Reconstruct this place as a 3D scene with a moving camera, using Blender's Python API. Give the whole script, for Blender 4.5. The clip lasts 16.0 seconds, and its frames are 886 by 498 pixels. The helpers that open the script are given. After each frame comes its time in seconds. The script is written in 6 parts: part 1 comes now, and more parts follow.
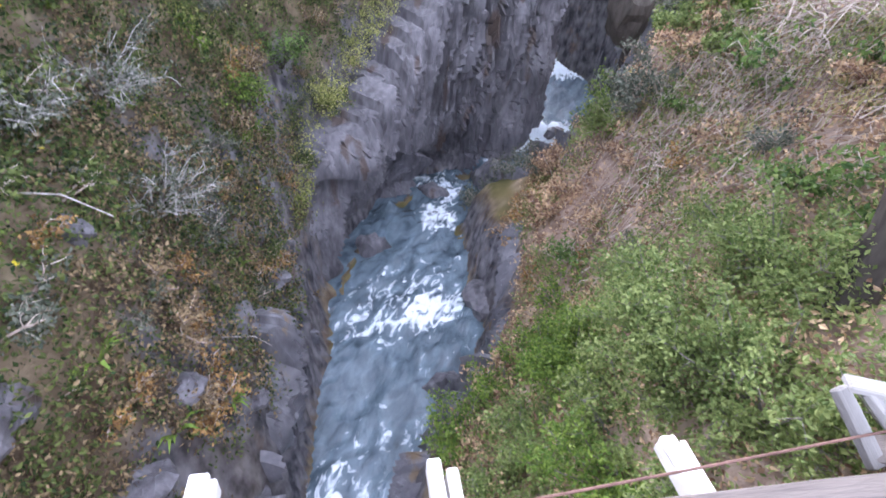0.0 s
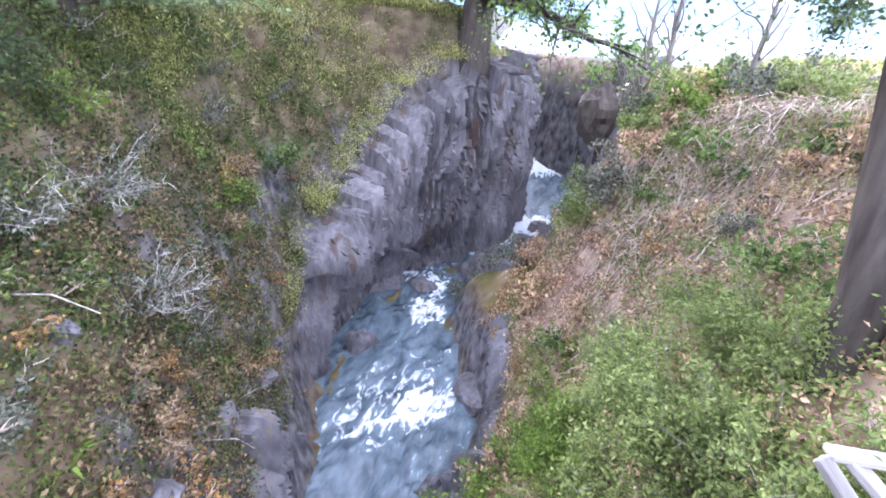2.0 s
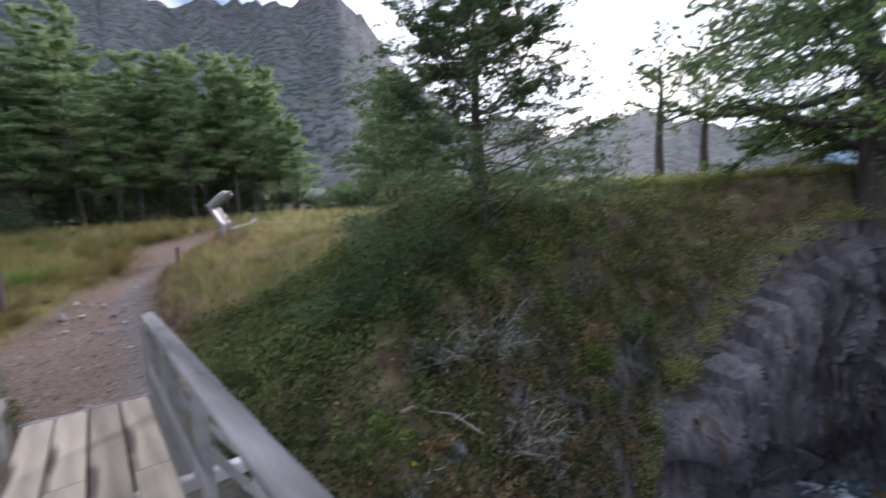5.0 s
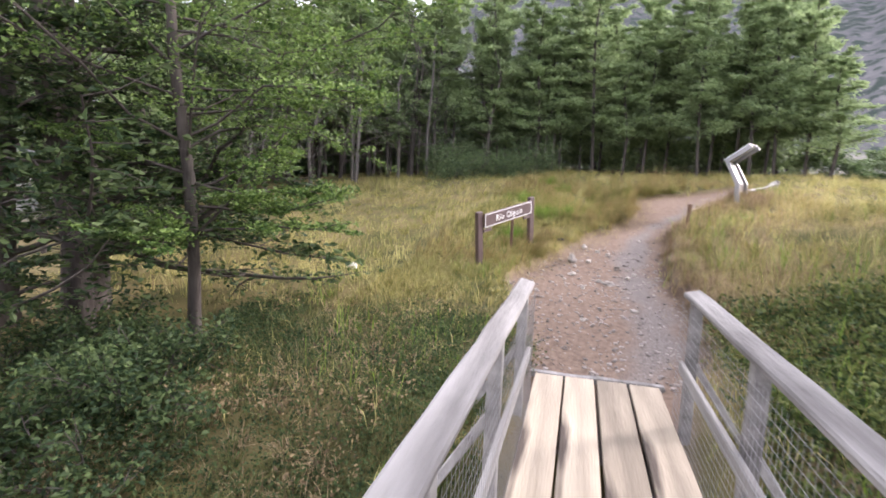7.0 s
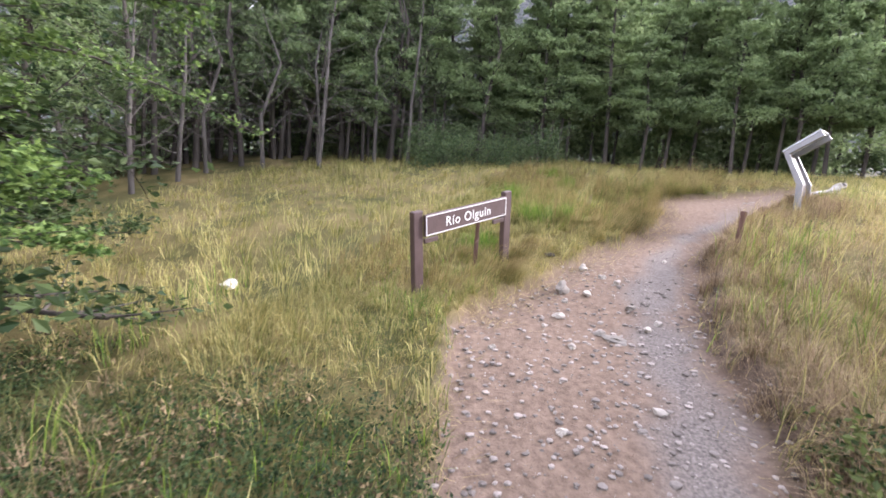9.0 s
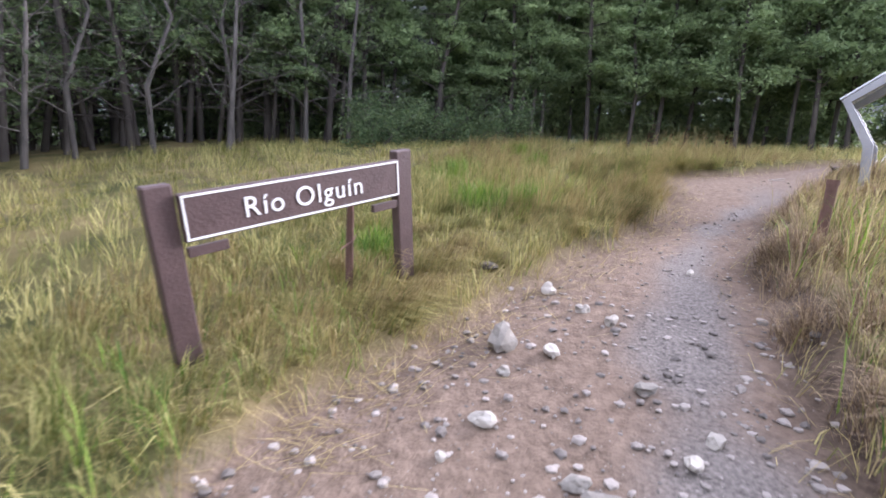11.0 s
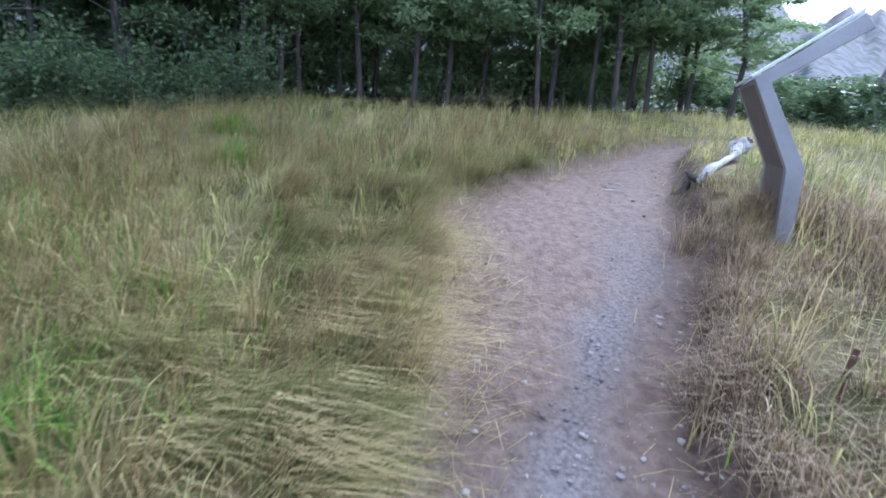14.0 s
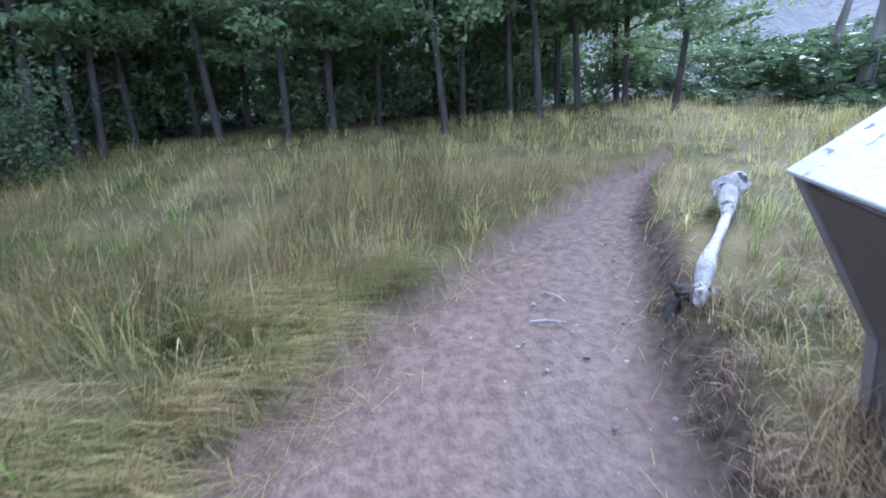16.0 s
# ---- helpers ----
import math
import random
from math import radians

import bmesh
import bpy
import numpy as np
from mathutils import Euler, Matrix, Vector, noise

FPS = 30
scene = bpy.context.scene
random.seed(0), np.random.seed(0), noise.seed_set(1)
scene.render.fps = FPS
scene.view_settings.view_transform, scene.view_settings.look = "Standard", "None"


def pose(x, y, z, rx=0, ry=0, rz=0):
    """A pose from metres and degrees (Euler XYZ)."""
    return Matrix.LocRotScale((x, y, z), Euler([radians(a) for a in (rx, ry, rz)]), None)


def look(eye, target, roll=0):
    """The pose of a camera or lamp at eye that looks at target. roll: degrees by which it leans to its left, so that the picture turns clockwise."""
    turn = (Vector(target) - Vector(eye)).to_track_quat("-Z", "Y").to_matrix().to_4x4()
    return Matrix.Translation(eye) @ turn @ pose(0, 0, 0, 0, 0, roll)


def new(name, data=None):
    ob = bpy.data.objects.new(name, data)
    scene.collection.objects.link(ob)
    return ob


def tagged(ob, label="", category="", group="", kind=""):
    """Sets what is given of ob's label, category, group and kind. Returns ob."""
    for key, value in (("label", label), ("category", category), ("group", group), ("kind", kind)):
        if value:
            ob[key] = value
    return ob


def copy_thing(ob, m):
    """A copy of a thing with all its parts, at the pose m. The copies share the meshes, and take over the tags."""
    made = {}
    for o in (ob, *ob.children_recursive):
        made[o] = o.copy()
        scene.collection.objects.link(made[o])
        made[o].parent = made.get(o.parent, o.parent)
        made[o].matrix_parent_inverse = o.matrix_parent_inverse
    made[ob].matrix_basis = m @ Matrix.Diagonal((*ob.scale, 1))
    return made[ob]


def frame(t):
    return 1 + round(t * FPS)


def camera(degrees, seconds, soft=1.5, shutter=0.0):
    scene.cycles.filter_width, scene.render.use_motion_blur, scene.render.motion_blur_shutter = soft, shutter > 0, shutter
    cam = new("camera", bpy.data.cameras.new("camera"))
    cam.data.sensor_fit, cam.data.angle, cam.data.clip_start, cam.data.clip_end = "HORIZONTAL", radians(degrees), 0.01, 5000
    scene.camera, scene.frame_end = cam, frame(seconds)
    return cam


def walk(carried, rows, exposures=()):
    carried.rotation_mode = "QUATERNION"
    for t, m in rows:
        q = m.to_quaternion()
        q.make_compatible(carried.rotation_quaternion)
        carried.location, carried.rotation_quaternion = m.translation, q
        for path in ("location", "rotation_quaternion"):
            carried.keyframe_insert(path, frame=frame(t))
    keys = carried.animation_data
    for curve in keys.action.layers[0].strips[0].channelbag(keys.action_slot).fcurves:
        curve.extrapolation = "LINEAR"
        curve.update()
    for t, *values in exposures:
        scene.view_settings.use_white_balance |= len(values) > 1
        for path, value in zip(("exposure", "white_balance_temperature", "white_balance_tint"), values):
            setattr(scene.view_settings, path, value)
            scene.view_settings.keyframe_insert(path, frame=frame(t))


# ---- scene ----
# camera and walk: seconds, eye, yaw, pitch, lean to the right
cam = camera(83.5, 16.0, soft=1.7, shutter=0.25)
ROWS = [
    (0.0, 5.153, 1.085, 1.896, 18.96, -36.78, -5.54),
    (0.5, 5.125, 1.113, 1.883, 17.64, -41.10, -9.47),
    (1.0, 5.132, 1.088, 1.940, 20.68, -40.87, -7.31),
    (1.5, 5.206, 1.053, 1.956, 19.52, -33.07, -5.32),
    (2.0, 5.259, 0.982, 1.912, 18.81, -25.73, -3.78),
    (2.5, 5.264, 0.873, 1.811, 19.15, -17.35, -2.17),
    (3.0, 5.275, 0.790, 1.726, 21.02, -7.38, -2.27),
    (3.5, 5.286, 0.763, 1.639, 23.38, 1.33, -1.76),
    (4.0, 5.295, 0.757, 1.582, 26.44, 6.30, -1.00),
    (4.5, 5.364, 0.715, 1.638, 38.54, 0.52, 2.04),
    (5.0, 5.530, 0.650, 1.730, 59.10, -3.90, 5.40),
    (5.2, 5.431, 0.583, 1.692, 68.04, -6.45, 7.16),
    (7.3, 3.242, 0.035, 1.705, 113.90, -5.61, -5.09),
    (7.5, 2.940, 0.053, 1.700, 116.05, -5.15, -6.40),
    (8.0, 2.086, 0.036, 1.670, 116.34, -6.10, -6.84),
    (8.5, 1.250, 0.073, 1.702, 111.30, -8.50, -6.97),
    (8.7, 0.942, 0.036, 1.704, 111.22, -7.76, -4.89),
    (10.8, -2.200, -0.147, 1.514, 109.53, -8.61, -3.15),
    (11.0, -2.543, -0.160, 1.467, 108.97, -8.50, -3.03),
    (11.5, -3.354, -0.101, 1.558, 103.76, -9.23, -2.15),
    (12.0, -4.056, -0.098, 1.777, 98.19, -11.00, -1.44),
    (12.5, -4.739, -0.128, 1.958, 96.03, -11.18, -2.84),
    (13.0, -5.436, -0.055, 2.085, 93.77, -11.89, -2.88),
    (13.5, -6.165, 0.049, 2.171, 91.07, -12.59, -1.99),
    (14.0, -6.834, 0.228, 2.271, 87.19, -14.43, -2.73),
    (14.5, -7.477, 0.431, 2.455, 86.62, -16.13, -1.53),
    (15.0, -8.139, 0.639, 2.635, 86.74, -16.56, 0.62),
    (15.5, -8.745, 0.955, 2.802, 82.58, -17.51, 2.23),
    (16.0, -9.315, 1.250, 2.923, 82.00, -15.94, 4.55),
]
EXPOSURES = [(0.0, 1.72, 5650, 25), (2.0, 2.15, 5600, 28), (3.0, 1.93, 5450, 22), (3.5, 1.35, 5350, 16), (4.0, 0.4, 5200, 12), (5.0, 0.0, 5750, 21), (5.2, 0.1, 5900, 21), (7.3, 1.15, 6350, 25),
             (8.7, 1.2, 6150, 25), (11.0, 0.95, 5750, 24), (12.5, 0.93, 5000, 19), (14.5, 0.75, 4800, 19), (16.0, 0.75, 4650, 20)]
walk(cam, [(t, pose(x, y, z, 90 + p, 0, yaw) @ pose(0, 0, 0, 0, 0, -r)) for t, x, y, z, yaw, p, r in ROWS], EXPOSURES)

# ---- light ----
SUN_YAW, SUN_UP = 42.0, 24.0
world = bpy.data.worlds.new("world")
scene.world = world
world.use_nodes = True
wn, wl = world.node_tree.nodes, world.node_tree.links
sky = wn.new("ShaderNodeTexSky")
sky.sky_type = "NISHITA"
sky.sun_disc = False
sky.sun_elevation = radians(SUN_UP)
sky.sun_rotation = radians(-SUN_YAW)
tc = wn.new("ShaderNodeTexCoord")
cloud = wn.new("ShaderNodeTexNoise")
cloud.inputs["Scale"].default_value = 2.6
cloud.inputs["Detail"].default_value = 6.0
cloud.inputs["Distortion"].default_value = 0.5
stretch = wn.new("ShaderNodeMapping")
stretch.inputs["Scale"].default_value = (1.0, 1.0, 2.6)
ramp = wn.new("ShaderNodeValToRGB")
ramp.color_ramp.elements[0].position, ramp.color_ramp.elements[1].position = 0.36, 0.56
mixc = wn.new("ShaderNodeMixRGB")
mixc.inputs[2].default_value = (15.0, 15.3, 15.8, 1)
wl.new(tc.outputs["Generated"], stretch.inputs[0])
wl.new(stretch.outputs[0], cloud.inputs["Vector"])
wl.new(cloud.outputs["Fac"], ramp.inputs[0])
wl.new(ramp.outputs[0], mixc.inputs[0])
wl.new(sky.outputs[0], mixc.inputs[1])
wl.new(mixc.outputs[0], wn["Background"].inputs[0])
wn["Background"].inputs[1].default_value = 0.135

sun = new("sun", bpy.data.lights.new("sun", "SUN"))
sun.data.energy, sun.data.angle, sun.data.color = 3.8, radians(12), (1.0, 0.95, 0.88)
sd = Vector((-math.sin(radians(SUN_YAW)), math.cos(radians(SUN_YAW)), math.tan(radians(SUN_UP))))
sun.matrix_world = look(sd * 50, (0, 0, 0))


# ---- materials ----
def material(name, low, high, scale=6.0, rough=0.85, bump=0.3, bump_scale=None, metal=0.0, stretch=(1, 1, 1), island=0.0, obj_random=0.0,
             spot=None, translucent=0.0, detail=6.0):
    """A surface whose colour wanders between two colours at two scales, with fine relief."""
    m = bpy.data.materials.new(name)
    m.use_nodes = True
    n, l = m.node_tree.nodes, m.node_tree.links
    b = n["Principled BSDF"]
    b.inputs["Roughness"].default_value, b.inputs["Metallic"].default_value = rough, metal
    if rough > 0.9:
        b.inputs["Specular IOR Level"].default_value = 0.1
    co = n.new("ShaderNodeTexCoord")
    mp = n.new("ShaderNodeMapping")
    mp.inputs["Scale"].default_value = stretch
    l.new(co.outputs["Object"], mp.inputs[0])
    a = n.new("ShaderNodeTexNoise")
    a.inputs["Scale"].default_value, a.inputs["Detail"].default_value = scale, detail
    l.new(mp.outputs[0], a.inputs["Vector"])
    big = n.new("ShaderNodeTexNoise")
    big.inputs["Scale"].default_value, big.inputs["Detail"].default_value = scale * 0.13, 3.0
    l.new(mp.outputs[0], big.inputs["Vector"])
    add = n.new("ShaderNodeMath")
    add.operation = "MULTIPLY_ADD"
    add.inputs[1].default_value = 0.6
    l.new(a.outputs["Fac"], add.inputs[0])
    half = n.new("ShaderNodeMath")
    half.operation = "MULTIPLY"
    half.inputs[1].default_value = 0.45
    l.new(big.outputs["Fac"], half.inputs[0])
    l.new(half.outputs[0], add.inputs[2])
    fac = add.outputs[0]
    if island or obj_random:
        info = n.new("ShaderNodeNewGeometry" if island else "ShaderNodeObjectInfo")
        mul = n.new("ShaderNodeMath")
        mul.operation = "MULTIPLY_ADD"
        mul.inputs[1].default_value = island or obj_random
        l.new(info.outputs["Random Per Island" if island else "Random"], mul.inputs[0])
        sub = n.new("ShaderNodeMath")
        sub.operation = "SUBTRACT"
        sub.inputs[1].default_value = (island or obj_random) / 2
        l.new(fac, sub.inputs[0])
        l.new(sub.outputs[0], mul.inputs[2])
        fac = mul.outputs[0]
    r = n.new("ShaderNodeValToRGB")
    r.color_ramp.elements[0].position, r.color_ramp.elements[1].position = 0.3, 0.72
    r.color_ramp.elements[0].color, r.color_ramp.elements[1].color = (*low, 1), (*high, 1)
    l.new(fac, r.inputs[0])
    out = r.outputs[0]
    if spot:
        colour, size, amount = spot
        sp = n.new("ShaderNodeTexNoise")
        sp.inputs["Scale"].default_value, sp.inputs["Detail"].default_value = size, 4.0
        l.new(mp.outputs[0], sp.inputs["Vector"])
        sr = n.new("ShaderNodeValToRGB")
        sr.color_ramp.elements[0].position, sr.color_ramp.elements[1].position = 1 - amount, min(1.0, 1.06 - amount)
        l.new(sp.outputs["Fac"], sr.inputs[0])
        mx = n.new("ShaderNodeMixRGB")
        mx.inputs[2].default_value = (*colour, 1)
        l.new(sr.outputs[0], mx.inputs[0])
        l.new(out, mx.inputs[1])
        out = mx.outputs[0]
    l.new(out, b.inputs["Base Color"])
    if bump:
        bn = n.new("ShaderNodeTexNoise")
        bn.inputs["Scale"].default_value, bn.inputs["Detail"].default_value = bump_scale or scale * 3, 6.0
        l.new(mp.outputs[0], bn.inputs["Vector"])
        bp = n.new("ShaderNodeBump")
        bp.inputs["Strength"].default_value, bp.inputs["Distance"].default_value = bump, 0.02
        l.new(bn.outputs["Fac"], bp.inputs["Height"])
        l.new(bp.outputs[0], b.inputs["Normal"])
    if translucent:
        tr = n.new("ShaderNodeBsdfTranslucent")
        l.new(out, tr.inputs[0])
        ms = n.new("ShaderNodeMixShader")
        ms.inputs[0].default_value = translucent
        l.new(b.outputs[0], ms.inputs[1])
        l.new(tr.outputs[0], ms.inputs[2])
        l.new(ms.outputs[0], n["Material Output"].inputs[0])
        b.inputs["Specular IOR Level"].default_value = 0.25
    return m


GREY_WOOD = material("weathered_wood", (0.10, 0.094, 0.088), (0.40, 0.39, 0.37), 9, 0.85, 0.5, 60, stretch=(0.12, 1, 1), obj_random=0.25)
PALE_WOOD = material("bleached_wood", (0.50, 0.48, 0.45), (0.78, 0.77, 0.74), 7, 0.8, 0.4, 50, stretch=(1, 0.15, 1), obj_random=0.2)
DECK_WOOD = material("deck_wood", (0.20, 0.168, 0.125), (0.48, 0.41, 0.31), 8, 0.85, 0.5, 55, stretch=(0.1, 1, 1), obj_random=0.3, spot=((0.075, 0.058, 0.045), 3.0, 0.41))
BROWN_PAINT = material("brown_paint", (0.060, 0.036, 0.034), (0.095, 0.060, 0.056), 10, 0.55, 0.25, 70)
WHITE_PAINT = material("white_paint", (0.72, 0.71, 0.69), (0.85, 0.85, 0.84), 12, 0.6, 0.1)
RUST = material("rusty_iron", (0.075, 0.040, 0.030), (0.19, 0.105, 0.080), 14, 0.8, 0.4, 60, metal=0.1)
STEEL = material("grey_steel", (0.19, 0.19, 0.195), (0.33, 0.325, 0.33), 5, 0.45, 0.15, 40, metal=0.5)
STEEL_BROWN = material("primed_steel", (0.10, 0.085, 0.075), (0.17, 0.145, 0.13), 6, 0.6, 0.2, 40, metal=0.2)
PANEL_WHITE = material("peeling_panel", (0.55, 0.60, 0.64), (0.80, 0.84, 0.86), 9, 0.45, 0.3, 30, spot=((0.16, 0.17, 0.18), 11.0, 0.37))
BARK = material("bark", (0.035, 0.030, 0.027), (0.13, 0.115, 0.10), 9, 0.95, 0.8, 30, stretch=(1, 1, 0.25), obj_random=0.15)
PALE_BARK = material("pale_bark", (0.10, 0.095, 0.085), (0.30, 0.28, 0.25), 8, 0.95, 0.7, 30, stretch=(1, 1, 0.25))
GREY_BARK = material("grey_bark", (0.045, 0.041, 0.037), (0.17, 0.155, 0.14), 9, 0.95, 0.8, 30, stretch=(1, 1, 0.25))
DEAD_WOOD = material("dead_wood", (0.22, 0.20, 0.18), (0.60, 0.58, 0.55), 12, 0.9, 1.0, 30, stretch=(1, 1, 0.4), spot=((0.075, 0.062, 0.05), 9.0, 0.42))
TWIG = material("dry_twig", (0.22, 0.15, 0.12), (0.62, 0.54, 0.46), 5, 0.9, 0.2, island=0.7)
LEAF = material("beech_leaf", (0.050, 0.100, 0.024), (0.20, 0.30, 0.080), 1.2, 0.5, 0.0, island=0.6, translucent=0.35)
LEAF_DARK = material("dark_leaf", (0.055, 0.095, 0.042), (0.165, 0.225, 0.095), 0.6, 0.55, 0.0, island=0.5, translucent=0.42)
FOREST_LEAF = material("forest_leaf", (0.150, 0.210, 0.100), (0.35, 0.45, 0.21), 0.5, 0.6, 0.0, island=0.3, translucent=0.6)
LEFT_DRY = material("brown_bank_plant", (0.095, 0.068, 0.042), (0.36, 0.27, 0.15), 1.3, 0.8, 0.0, island=0.75, translucent=0.15)
SOFT_LEAF = material("soft_leaf", (0.095, 0.145, 0.038), (0.30, 0.36, 0.125), 1.2, 0.6, 0.0, island=0.45, translucent=0.35)
DARK_WOOD = material("dark_wood", (0.075, 0.062, 0.054), (0.20, 0.175, 0.155), 9, 0.85, 0.5, 60, stretch=(0.12, 1, 1))
# Dark leaf green; the shade of the grove by the bridge is in it.
DARK_SHADED_LEAF = material("dark_shaded_leaf", (0.022, 0.046, 0.017), (0.090, 0.132, 0.046), 0.6, 0.6, 0.0, island=0.6, translucent=0.35)
FOREST_BARK = material("forest_bark", (0.030, 0.026, 0.024), (0.12, 0.105, 0.09), 7, 0.95, 0.6, 30, stretch=(1, 1, 0.25))
LEAF_BRIGHT = material("bright_leaf", (0.070, 0.130, 0.018), (0.23, 0.32, 0.060), 1.5, 0.5, 0.0, island=0.7, translucent=0.35)
LEAF_GREY = material("grey_leaf", (0.060, 0.075, 0.050), (0.20, 0.21, 0.16), 1.5, 0.7, 0.0, island=0.6, translucent=0.2)
COVER = material("bank_leaf", (0.026, 0.052, 0.014), (0.16, 0.195, 0.056), 0.9, 0.6, 0.0, island=0.55, translucent=0.25)
COVER_DRY = material("dry_bank_plant", (0.21, 0.125, 0.080), (0.62, 0.45, 0.27), 1.3, 0.8, 0.0, island=0.8, translucent=0.15)
GRASS = material("meadow_grass", (0.090, 0.118, 0.026), (0.46, 0.39, 0.155), 0.8, 0.7, 0.0, island=0.55, translucent=0.3)
GRASS_DRY = material("straw_grass", (0.18, 0.130, 0.050), (0.50, 0.405, 0.19), 0.9, 0.7, 0.0, island=0.6, translucent=0.25)
GRASS_BROWN = material("brown_grass", (0.15, 0.105, 0.065), (0.44, 0.33, 0.20), 0.9, 0.8, 0.0, island=0.6, translucent=0.2)
# Brighter copy of the meadow grass, with sunlight put into the colour.
GRASS_SUN_TONE = material("sun_toned_grass", (0.14, 0.165, 0.040), (0.60, 0.53, 0.22), 0.7, 0.7, 0.0, island=0.5, translucent=0.35)
# Dull green darkened so the colour itself carries the shade by the bridge.
GRASS_SHADE_TONE = material("shade_grass", (0.030, 0.055, 0.014), (0.16, 0.165, 0.058), 0.9, 0.7, 0.0, island=0.6, translucent=0.25)
# Yellow-green lightened in colour to stand for sun on the knoll's crest.
CREST_SUN_TONE = material("crest_grass", (0.20, 0.235, 0.06), (0.56, 0.55, 0.22), 0.9, 0.7, 0.0, island=0.55, translucent=0.4)
GRASS_LUSH = material("lush_grass", (0.07, 0.15, 0.02), (0.26, 0.38, 0.06), 1.2, 0.6, 0.0, island=0.6, translucent=0.3)
ORANGE_PLANT = material("rust_orange_plant", (0.17, 0.095, 0.04), (0.46, 0.29, 0.11), 1.5, 0.8, 0.0, island=0.8, translucent=0.2)
STONE = material("river_stone", (0.20, 0.18, 0.155), (0.48, 0.44, 0.385), 7, 0.8, 0.4, 40, obj_random=0.5)
GRAVEL = material("gravel", (0.14, 0.122, 0.108), (0.33, 0.292, 0.26), 5, 0.85, 0.3, 60, island=0.8)
SLATE = material("slate", (0.030, 0.029, 0.033), (0.215, 0.208, 0.225), 5, 0.5, 0.9, 16, stretch=(1.8, 1.8, 0.55), spot=((0.085, 0.064, 0.054), 1.1, 0.40))
SLATE_WET = material("wet_slate", (0.045, 0.045, 0.052), (0.21, 0.208, 0.225), 4.5, 0.4, 0.9, 11, stretch=(1.5, 1.5, 0.8), spot=((0.16, 0.12, 0.075), 1.6, 0.40))
FLOWER = material("yellow_petal", (0.60, 0.42, 0.02), (0.85, 0.70, 0.05), 3, 0.6, 0.0)


def ground_material():
    m = bpy.data.materials.new("ground")
    m.use_nodes = True
    n, l = m.node_tree.nodes, m.node_tree.links
    b = n["Principled BSDF"]
    b.inputs["Roughness"].default_value = 0.95
    b.inputs["Specular IOR Level"].default_value = 0.1
    co = n.new("ShaderNodeTexCoord")

    def noise_ramp(scale, c0, c1, p0=0.35, p1=0.68, stretch=(1, 1, 1), detail=8.0):
        mp = n.new("ShaderNodeMapping")
        mp.inputs["Scale"].default_value = stretch
        l.new(co.outputs["Object"], mp.inputs[0])
        a = n.new("ShaderNodeTexNoise")
        a.inputs["Scale"].default_value, a.inputs["Detail"].default_value = scale, detail
        l.new(mp.outputs[0], a.inputs["Vector"])
        r = n.new("ShaderNodeValToRGB")
        r.color_ramp.elements[0].position, r.color_ramp.elements[1].position = p0, p1
        r.color_ramp.elements[0].color, r.color_ramp.elements[1].color = (*c0, 1), (*c1, 1)
        l.new(a.outputs["Fac"], r.inputs[0])
        return r.outputs[0], a.outputs["Fac"]

    def mix(fac, c1, c2):
        x = n.new("ShaderNodeMixRGB")
        l.new(fac, x.inputs[0])
        l.new(c1, x.inputs[1])
        l.new(c2, x.inputs[2])
        return x.outputs[0]

    def attribute(name):
        x = n.new("ShaderNodeAttribute")
        x.attribute_name = name
        return x.outputs["Fac"]

    soil, _ = noise_ramp(3.0, (0.085, 0.060, 0.042), (0.25, 0.20, 0.13))
    thatch, _ = noise_ramp(0.9, (0.065, 0.068, 0.025), (0.21, 0.165, 0.075))
    scrub, _ = noise_ramp(0.35, (0.045, 0.055, 0.045), (0.16, 0.155, 0.13))
    dirt, fine = noise_ramp(16.0, (0.125, 0.091, 0.068), (0.235, 0.173, 0.132), 0.3, 0.72)
    grit, _ = noise_ramp(45.0, (0.10, 0.088, 0.078), (0.245, 0.215, 0.195), 0.30, 0.70)
    rock, rockf = noise_ramp(3.2, (0.042, 0.043, 0.050), (0.235, 0.225, 0.235), 0.34, 0.70, (1.6, 1.6, 1.0), 10.0)
    lichen, lf = noise_ramp(2.0, (0, 0, 0), (1, 1, 1), 0.60, 0.72)
    brown, _ = noise_ramp(4.0, (0.12, 0.075, 0.045), (0.24, 0.16, 0.10))
    red, _ = noise_ramp(5.0, (0.22, 0.15, 0.115), (0.56, 0.43, 0.34))
    half = n.new("ShaderNodeMath")
    half.operation = "MULTIPLY"
    half.inputs[1].default_value = 0.55
    l.new(lichen, half.inputs[0])
    rock = mix(half.outputs[0], rock, brown)
    gravelly = mix(attribute("gravel"), dirt, grit)
    base = mix(attribute("grassy"), soil, thatch)
    base = mix(attribute("far"), base, scrub)
    base = mix(attribute("red"), base, red)
    base = mix(attribute("path"), base, gravelly)
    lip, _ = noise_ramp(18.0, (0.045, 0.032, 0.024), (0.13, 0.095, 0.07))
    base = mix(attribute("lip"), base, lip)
    base = mix(attribute("rock"), base, rock)
    l.new(base, b.inputs["Base Color"])
    bn = n.new("ShaderNodeTexNoise")
    bn.inputs["Scale"].default_value, bn.inputs["Detail"].default_value = 48.0, 9.0
    l.new(co.outputs["Object"], bn.inputs["Vector"])
    mixb = n.new("ShaderNodeMixRGB")
    l.new(attribute("rock"), mixb.inputs[0])
    l.new(bn.outputs["Fac"], mixb.inputs[1])
    l.new(rockf, mixb.inputs[2])
    bp = n.new("ShaderNodeBump")
    bp.inputs["Strength"].default_value, bp.inputs["Distance"].default_value = 0.55, 0.03
